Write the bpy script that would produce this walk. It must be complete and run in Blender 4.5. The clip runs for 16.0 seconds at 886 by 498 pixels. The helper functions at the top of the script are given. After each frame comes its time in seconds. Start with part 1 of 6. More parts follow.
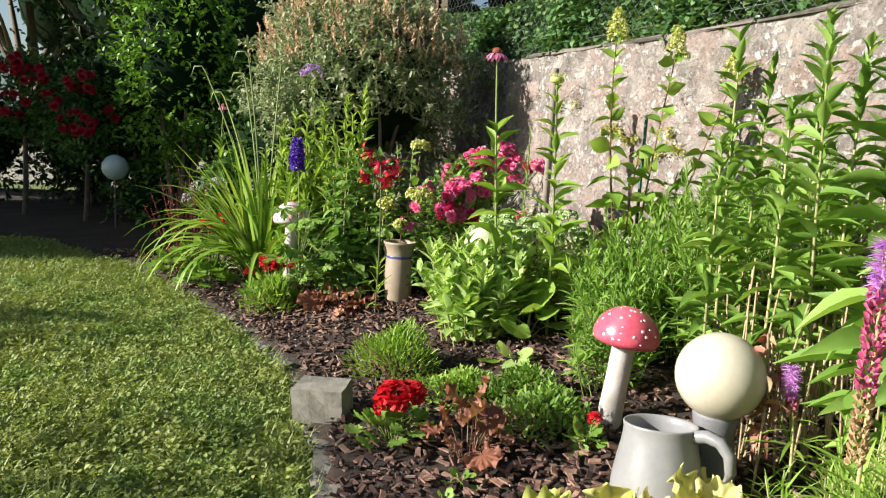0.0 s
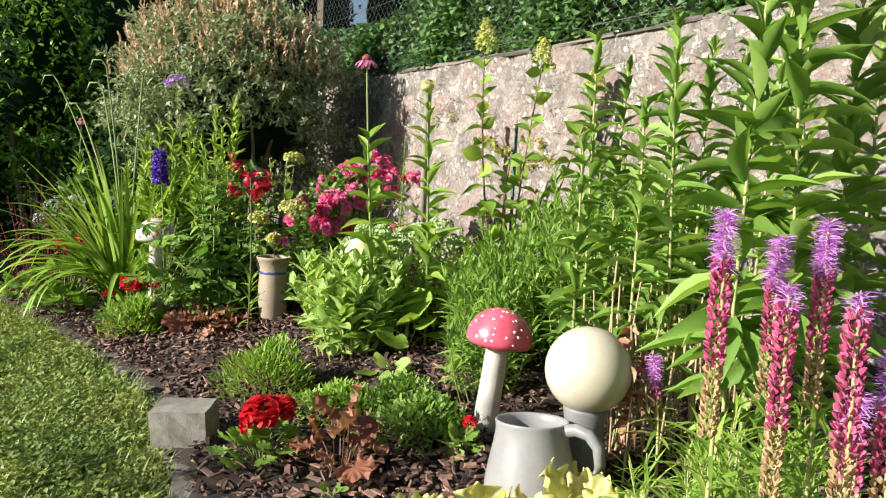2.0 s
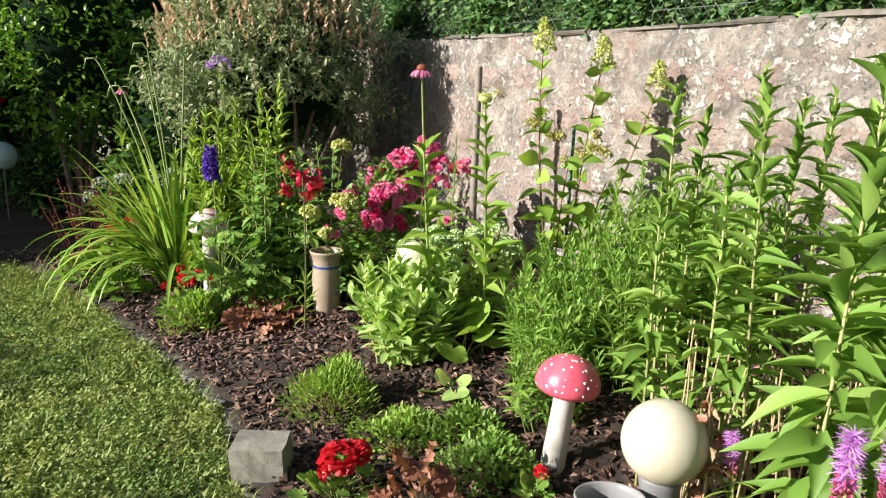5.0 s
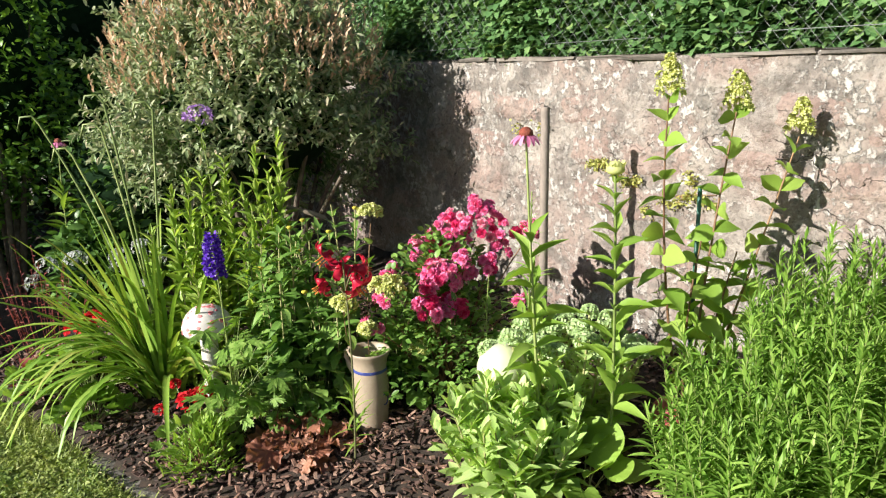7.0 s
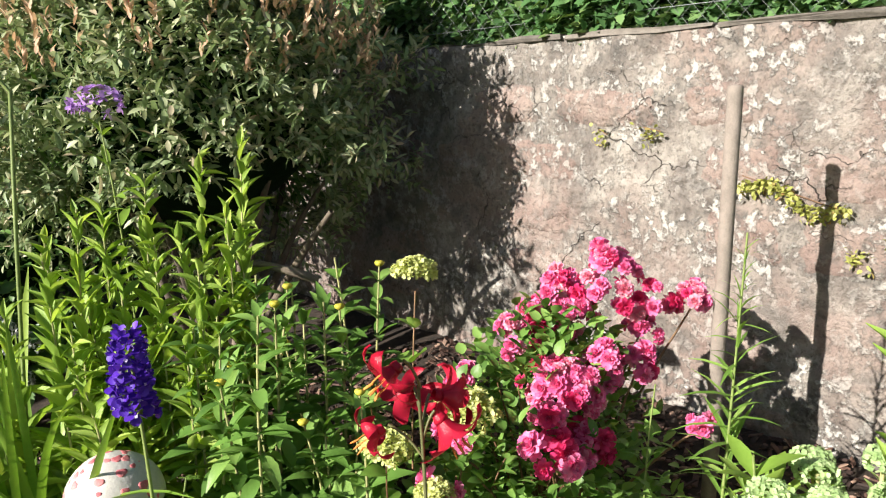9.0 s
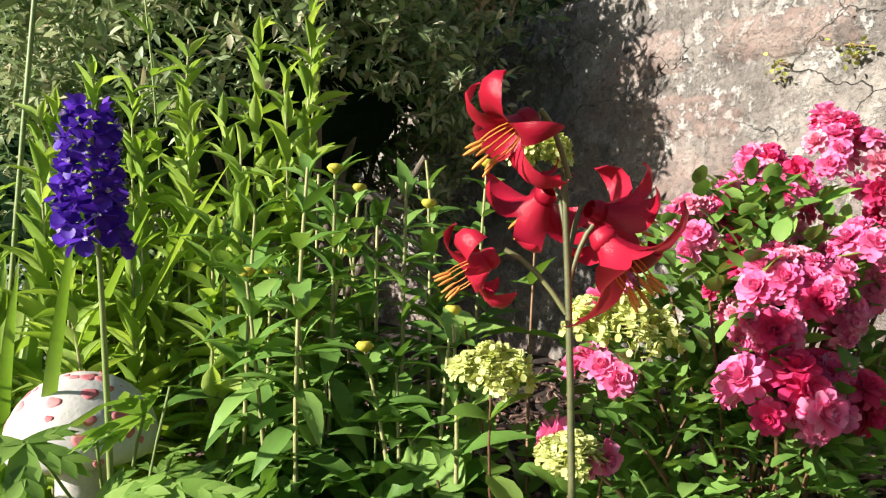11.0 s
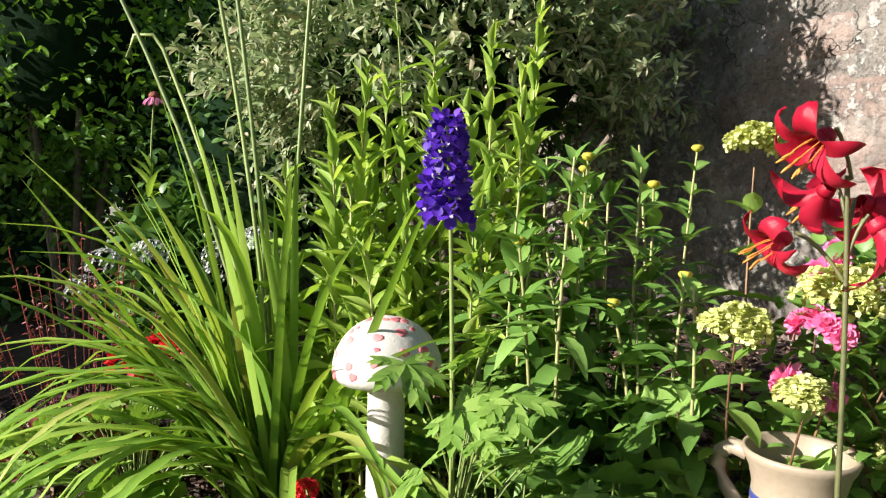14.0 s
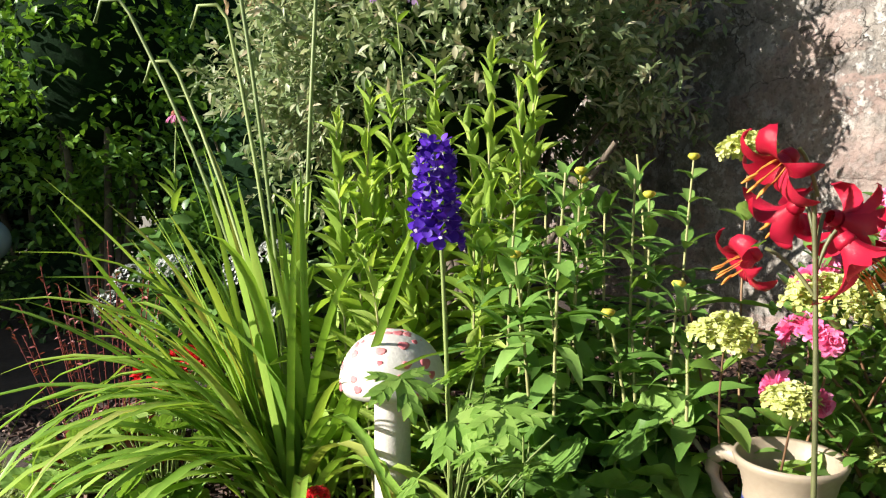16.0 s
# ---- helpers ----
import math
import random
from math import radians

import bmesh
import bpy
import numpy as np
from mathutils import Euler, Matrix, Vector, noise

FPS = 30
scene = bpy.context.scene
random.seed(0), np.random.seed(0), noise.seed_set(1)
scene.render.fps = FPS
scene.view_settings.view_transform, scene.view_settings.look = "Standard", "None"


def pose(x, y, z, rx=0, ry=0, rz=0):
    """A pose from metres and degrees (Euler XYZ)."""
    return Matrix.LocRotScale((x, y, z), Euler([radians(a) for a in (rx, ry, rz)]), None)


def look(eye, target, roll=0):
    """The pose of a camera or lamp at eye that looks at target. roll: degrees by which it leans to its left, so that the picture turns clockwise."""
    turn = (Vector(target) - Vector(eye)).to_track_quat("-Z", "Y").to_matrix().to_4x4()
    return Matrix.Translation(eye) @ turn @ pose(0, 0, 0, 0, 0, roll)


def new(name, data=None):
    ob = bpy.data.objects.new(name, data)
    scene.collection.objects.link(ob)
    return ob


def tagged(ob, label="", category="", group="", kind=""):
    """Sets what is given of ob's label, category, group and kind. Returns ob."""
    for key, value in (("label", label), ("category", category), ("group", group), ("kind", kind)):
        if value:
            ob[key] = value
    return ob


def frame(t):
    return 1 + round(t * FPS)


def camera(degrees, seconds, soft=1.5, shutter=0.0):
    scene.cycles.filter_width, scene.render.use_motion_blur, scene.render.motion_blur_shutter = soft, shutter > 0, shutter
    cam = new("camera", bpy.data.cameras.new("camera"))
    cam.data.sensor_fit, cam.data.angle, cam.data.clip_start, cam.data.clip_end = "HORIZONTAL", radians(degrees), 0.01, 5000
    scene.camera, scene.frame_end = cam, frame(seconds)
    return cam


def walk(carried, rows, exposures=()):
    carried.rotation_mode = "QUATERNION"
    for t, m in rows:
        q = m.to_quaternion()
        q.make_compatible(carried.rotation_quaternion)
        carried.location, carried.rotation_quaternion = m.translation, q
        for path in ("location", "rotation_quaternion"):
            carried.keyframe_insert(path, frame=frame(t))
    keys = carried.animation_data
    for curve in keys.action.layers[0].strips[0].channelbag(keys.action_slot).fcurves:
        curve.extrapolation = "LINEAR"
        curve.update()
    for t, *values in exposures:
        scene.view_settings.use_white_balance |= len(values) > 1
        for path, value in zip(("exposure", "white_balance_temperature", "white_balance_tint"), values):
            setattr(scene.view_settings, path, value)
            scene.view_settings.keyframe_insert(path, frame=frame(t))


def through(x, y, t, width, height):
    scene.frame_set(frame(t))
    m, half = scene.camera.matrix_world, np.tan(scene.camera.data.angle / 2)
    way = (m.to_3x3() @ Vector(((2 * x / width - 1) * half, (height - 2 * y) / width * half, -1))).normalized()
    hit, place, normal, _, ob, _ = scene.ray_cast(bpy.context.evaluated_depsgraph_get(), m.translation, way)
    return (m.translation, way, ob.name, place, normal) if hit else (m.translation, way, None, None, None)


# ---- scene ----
cam = camera(63.6, 16.0, soft=1.2)
PATH = [
    (0, (0.238, 0.717, 1.086), (0.133, 2.693, 0.801), 3.3),
    (0.5, (0.226, 0.702, 1.106), (0.111, 2.687, 0.89), 3.2),
    (1, (0.223, 0.707, 1.114), (0.166, 2.696, 0.919), 3.3),
    (1.5, (0.275, 0.73, 1.072), (0.359, 2.719, 0.88), 3.3),
    (2, (0.303, 0.772, 1.017), (0.506, 2.751, 0.814), 2.9),
    (2.5, (0.289, 0.879, 0.883), (0.518, 2.848, 0.621), 2.5),
    (3, (0.263, 0.861, 0.879), (0.47, 2.825, 0.561), 2.6),
    (3.5, (0.246, 0.827, 0.919), (0.419, 2.793, 0.594), 3.3),
    (4, (0.216, 0.818, 0.96), (0.342, 2.784, 0.616), 3.3),
    (4.5, (0.151, 0.866, 1.112), (0.27, 2.823, 0.714), 2.5),
    (4.7, (0.165, 0.854, 1.314), (0.29, 2.802, 0.879), 2.2),
    (6.8, (-0.342, 1.683, 1.738), (-0.079, 3.603, 1.246), -1.1),
    (7, (-0.42, 1.841, 1.726), (-0.086, 3.753, 1.243), -1.2),
    (7.5, (-0.592, 2.224, 1.705), (-0.154, 4.118, 1.237), -2.0),
    (8, (-0.687, 2.642, 1.712), (-0.157, 4.513, 1.243), -1.8),
    (8.2, (-0.704, 2.825, 1.716), (-0.142, 4.685, 1.241), -1.6),
    (10.3, (-0.615, 3.826, 1.026), (-0.103, 5.756, 0.907), 1.4),
    (10.5, (-0.61, 3.859, 1.015), (-0.152, 5.803, 0.914), 1.2),
    (11, (-0.587, 3.932, 0.935), (-0.249, 5.902, 0.868), 0.9),
    (11.5, (-0.55, 3.95, 0.914), (-0.288, 5.931, 0.847), 0.4),
    (12, (-0.535, 3.929, 0.905), (-0.321, 5.916, 0.824), 0.4),
    (12.5, (-0.56, 3.894, 0.894), (-0.389, 5.885, 0.799), 1.1),
    (13, (-0.682, 3.814, 0.92), (-0.551, 5.807, 0.81), 1.8),
    (13.5, (-0.862, 3.746, 0.948), (-0.74, 5.737, 0.804), 1.8),
    (14, (-0.932, 3.686, 0.963), (-0.842, 5.676, 0.784), 1.5),
    (14.5, (-0.933, 3.68, 0.963), (-0.861, 5.671, 0.787), 1.4),
    (15, (-0.918, 3.658, 0.987), (-0.865, 5.649, 0.806), 1.0),
    (15.5, (-0.892, 3.631, 1.01), (-0.869, 5.623, 0.828), 0.3),
    (16, (-0.862, 3.632, 1.007), (-0.862, 5.623, 0.82), -0.2),
]
walk(cam, [(t, look(eye, target, roll)) for t, eye, target, roll in PATH], exposures=[(0.0, 1.12), (6.8, 1.12), (11.0, 1.15), (13.0, 1.22), (16.0, 1.28)])

# ---- world and sun ----
SUN_WAY = Vector((0.80, 0.25, -0.375)).normalized()      # the way the light travels
world = bpy.data.worlds.new("world")
scene.world = world
world.use_nodes = True
wn = world.node_tree
sky = wn.nodes.new("ShaderNodeTexSky")
sky.sky_type, sky.sun_disc = "NISHITA", False
sky.sun_elevation = math.asin(-SUN_WAY.z)
sky.sun_rotation = math.atan2(-SUN_WAY.x, -SUN_WAY.y)
wn.links.new(sky.outputs[0], wn.nodes["Background"].inputs[0])
wn.nodes["Background"].inputs[1].default_value = 0.052
sun = new("sun", bpy.data.lights.new("sun", "SUN"))
sun.data.energy, sun.data.angle, sun.data.color = 5.0, radians(0.55), (1.0, 0.95, 0.87)
sun.matrix_world = look((0, 0, 8), Vector((0, 0, 8)) + SUN_WAY)

rng = np.random.default_rng(7)


# ---- materials ----
def nodes_of(name):
    m = bpy.data.materials.new(name)
    m.use_nodes = True
    return m, m.node_tree.nodes, m.node_tree.links, m.node_tree.nodes["Principled BSDF"]


def ramp(n, l, fac, stops):
    r = n.new("ShaderNodeValToRGB")
    while len(r.color_ramp.elements) < len(stops):
        r.color_ramp.elements.new(0.5)
    for e, (p, c) in zip(r.color_ramp.elements, stops):
        e.position, e.color = p, (*c, 1)
    l.new(fac, r.inputs[0])
    return r.outputs[0]


def noise_tex(n, l, scale, detail=4, rough=0.6, coord="Object"):
    tc = n.new("ShaderNodeTexCoord")
    t = n.new("ShaderNodeTexNoise")
    t.inputs["Scale"].default_value, t.inputs["Detail"].default_value, t.inputs["Roughness"].default_value = scale, detail, rough
    l.new(tc.outputs[coord], t.inputs["Vector"])
    return t.outputs["Fac"]


def mixed(n, l, fac, a, b, kind="MIX"):
    m = n.new("ShaderNodeMix")
    m.data_type, m.blend_type = "RGBA", kind
    for sock, v in ((0, fac), (6, a), (7, b)):
        if hasattr(v, "node"):
            l.new(v, m.inputs[sock])
        else:
            m.inputs[sock].default_value = v if sock == 0 else (*v, 1)
    return m.outputs[2]


def maths(n, l, op, a, b):
    m = n.new("ShaderNodeMath")
    m.operation = op
    for i, v in enumerate((a, b)):
        if hasattr(v, "node"):
            l.new(v, m.inputs[i])
        else:
            m.inputs[i].default_value = v
    return m.outputs[0]


def bump(n, l, bsdf, height, strength, distance=0.01):
    b = n.new("ShaderNodeBump")
    b.inputs["Strength"].default_value, b.inputs["Distance"].default_value = strength, distance
    l.new(height, b.inputs["Height"])
    l.new(b.outputs[0], bsdf.inputs["Normal"])


def leaf_material(name, dark, mid, light, rough=0.45, through=0.35, grain=60, odd=None, tint=(1.0, 1.0, 0.5), patches=0):
    """A leaf or petal: colour by island and object, patches of wear, and light that passes through."""
    m, n, l, p = nodes_of(name)
    geo, info = n.new("ShaderNodeNewGeometry"), n.new("ShaderNodeObjectInfo")
    r = maths(n, l, "FRACT", maths(n, l, "ADD", geo.outputs["Random Per Island"], info.outputs["Random"]), 0.0)
    stops = [(0.0, dark), (0.5, mid), (0.93, light)]
    if odd:
        stops = [(0.0, dark), (0.45, mid), (0.9, light), (0.975, odd)]
    base = ramp(n, l, r, stops)
    big = noise_tex(n, l, 14, 3)
    fine = noise_tex(n, l, grain, 4)
    col = mixed(n, l, maths(n, l, "MULTIPLY", big, 0.28), base, tuple(c * 0.6 for c in mid))
    if patches:
        col = mixed(n, l, ramp(n, l, noise_tex(n, l, patches, 4), [(0.4, (0, 0, 0)), (0.62, (0.75, 0.75, 0.75))]), col, (0.34, 0.36, 0.10))
    col = mixed(n, l, maths(n, l, "MULTIPLY", fine, 0.35), col, light)
    l.new(col, p.inputs["Base Color"])
    p.inputs["Roughness"].default_value = rough
    p.inputs["Specular IOR Level"].default_value = 0.35
    bump(n, l, p, fine, 0.25, 0.004)
    t = n.new("ShaderNodeBsdfTranslucent")
    l.new(mixed(n, l, 1.0, col, tint, "MULTIPLY"), t.inputs[0])
    mix = n.new("ShaderNodeMixShader")
    mix.inputs[0].default_value = through
    l.new(p.outputs[0], mix.inputs[1])
    l.new(t.outputs[0], mix.inputs[2])
    l.new(mix.outputs[0], n["Material Output"].inputs[0])
    return m


def plain_material(name, a, b, rough=0.6, scale=20, relief=0.3, metal=0.0, fine=None, spec=0.5):
    m, n, l, p = nodes_of(name)
    big, small = noise_tex(n, l, scale, 5), noise_tex(n, l, scale * 9, 5)
    info = n.new("ShaderNodeObjectInfo")
    f = maths(n, l, "ADD", maths(n, l, "MULTIPLY", big, 0.8), maths(n, l, "MULTIPLY", small, 0.35))
    f = maths(n, l, "ADD", f, maths(n, l, "MULTIPLY", maths(n, l, "SUBTRACT", info.outputs["Random"], 0.5), 0.35))
    l.new(ramp(n, l, f, [(0.3, a), (0.8, b)]), p.inputs["Base Color"])
    p.inputs["Roughness"].default_value, p.inputs["Metallic"].default_value = rough, metal
    p.inputs["Specular IOR Level"].default_value = spec
    bump(n, l, p, f, relief, 0.006)
    return m


def island_material(name, stops, rough=0.8, scale=50, relief=0.5):
    """Chips and pieces: each island its own tone."""
    m, n, l, p = nodes_of(name)
    geo = n.new("ShaderNodeNewGeometry")
    base = ramp(n, l, geo.outputs["Random Per Island"], stops)
    f = noise_tex(n, l, scale, 5)
    l.new(mixed(n, l, maths(n, l, "MULTIPLY", f, 0.6), base, tuple(c * 0.4 for c in stops[0][1])), p.inputs["Base Color"])
    p.inputs["Roughness"].default_value = rough
    bump(n, l, p, f, relief, 0.004)
    return m


def wall_material(name="weathered_render", stone=False):
    m, n, l, p = nodes_of(name)
    big, mid, fine = noise_tex(n, l, 1.6, 4), noise_tex(n, l, 7, 6, 0.65), noise_tex(n, l, 55, 6, 0.7)
    tc = n.new("ShaderNodeTexCoord")
    warp = n.new("ShaderNodeVectorMath")
    warp.operation = "ADD"
    nz = n.new("ShaderNodeTexNoise")
    nz.inputs["Scale"].default_value = 18
    sc = n.new("ShaderNodeVectorMath")
    sc.operation = "SCALE"
    sc.inputs["Scale"].default_value = 0.11
    l.new(tc.outputs["Object"], nz.inputs["Vector"])
    l.new(nz.outputs["Color"], sc.inputs[0])
    l.new(tc.outputs["Object"], warp.inputs[0])
    l.new(sc.outputs[0], warp.inputs[1])
    base = ramp(n, l, mid, [(0.32, (0.115, 0.099, 0.088)), (0.46, (0.225, 0.195, 0.172)), (0.64, (0.36, 0.325, 0.285))])
    rosy = ramp(n, l, big, [(0.47, (0, 0, 0)), (0.58, (0.6, 0.6, 0.6))])
    col = mixed(n, l, rosy, base, (0.29, 0.205, 0.175))
    if stone:
        col = mixed(n, l, 0.45, base, (0.31, 0.19, 0.158))
    # pale crust of lichen and old mortar, in ragged patches
    crust = ramp(n, l, noise_tex(n, l, 24, 7, 0.68), [(0.50, (0, 0, 0)), (0.565, (1, 1, 1))])
    where = ramp(n, l, noise_tex(n, l, 3.4, 4), [(0.40, (0.12, 0.12, 0.12)), (0.60, (0.75, 0.75, 0.75) if stone else (1, 1, 1))])
    spots = maths(n, l, "MULTIPLY", crust, where)
    col = mixed(n, l, maths(n, l, "MULTIPLY", spots, 0.8), col, (0.57, 0.54, 0.50))
    grey = ramp(n, l, noise_tex(n, l, 11, 5), [(0.53, (0, 0, 0)), (0.64, (0.6, 0.6, 0.6))])
    col = mixed(n, l, grey, col, (0.13, 0.12, 0.108))
    # old joints between the stones show as thin cracks
    joint = n.new("ShaderNodeTexVoronoi")
    joint.feature = "DISTANCE_TO_EDGE"
    joint.inputs["Scale"].default_value = 2.6
    squash = n.new("ShaderNodeVectorMath")
    squash.operation = "MULTIPLY"
    squash.inputs[1].default_value = (1.0, 1.0, 2.2)
    l.new(warp.outputs[0], squash.inputs[0])
    l.new(squash.outputs[0], joint.inputs["Vector"])
    cracks = maths(n, l, "MULTIPLY", ramp(n, l, joint.outputs["Distance"], [(0.003, (1, 1, 1)), (0.011, (0, 0, 0))]), ramp(n, l, noise_tex(n, l, 2.7, 3), [(0.52, (0, 0, 0)), (0.6, (1, 1, 1))]))
    col = mixed(n, l, maths(n, l, "MULTIPLY", cracks, 0.8), col, (0.07, 0.055, 0.045))
    pits = ramp(n, l, fine, [(0.34, (1, 1, 1)), (0.49, (0, 0, 0))])
    col = mixed(n, l, maths(n, l, "MULTIPLY", pits, 0.7), col, (0.09, 0.075, 0.06))
    l.new(col, p.inputs["Base Color"])
    p.inputs["Roughness"].default_value = 0.92
    h = maths(n, l, "ADD", maths(n, l, "MULTIPLY", fine, 0.5), maths(n, l, "ADD", mid, maths(n, l, "MULTIPLY", spots, 0.25)))
    h = maths(n, l, "SUBTRACT", h, cracks)
    bump(n, l, p, h, 1.0, 0.025)
    return m


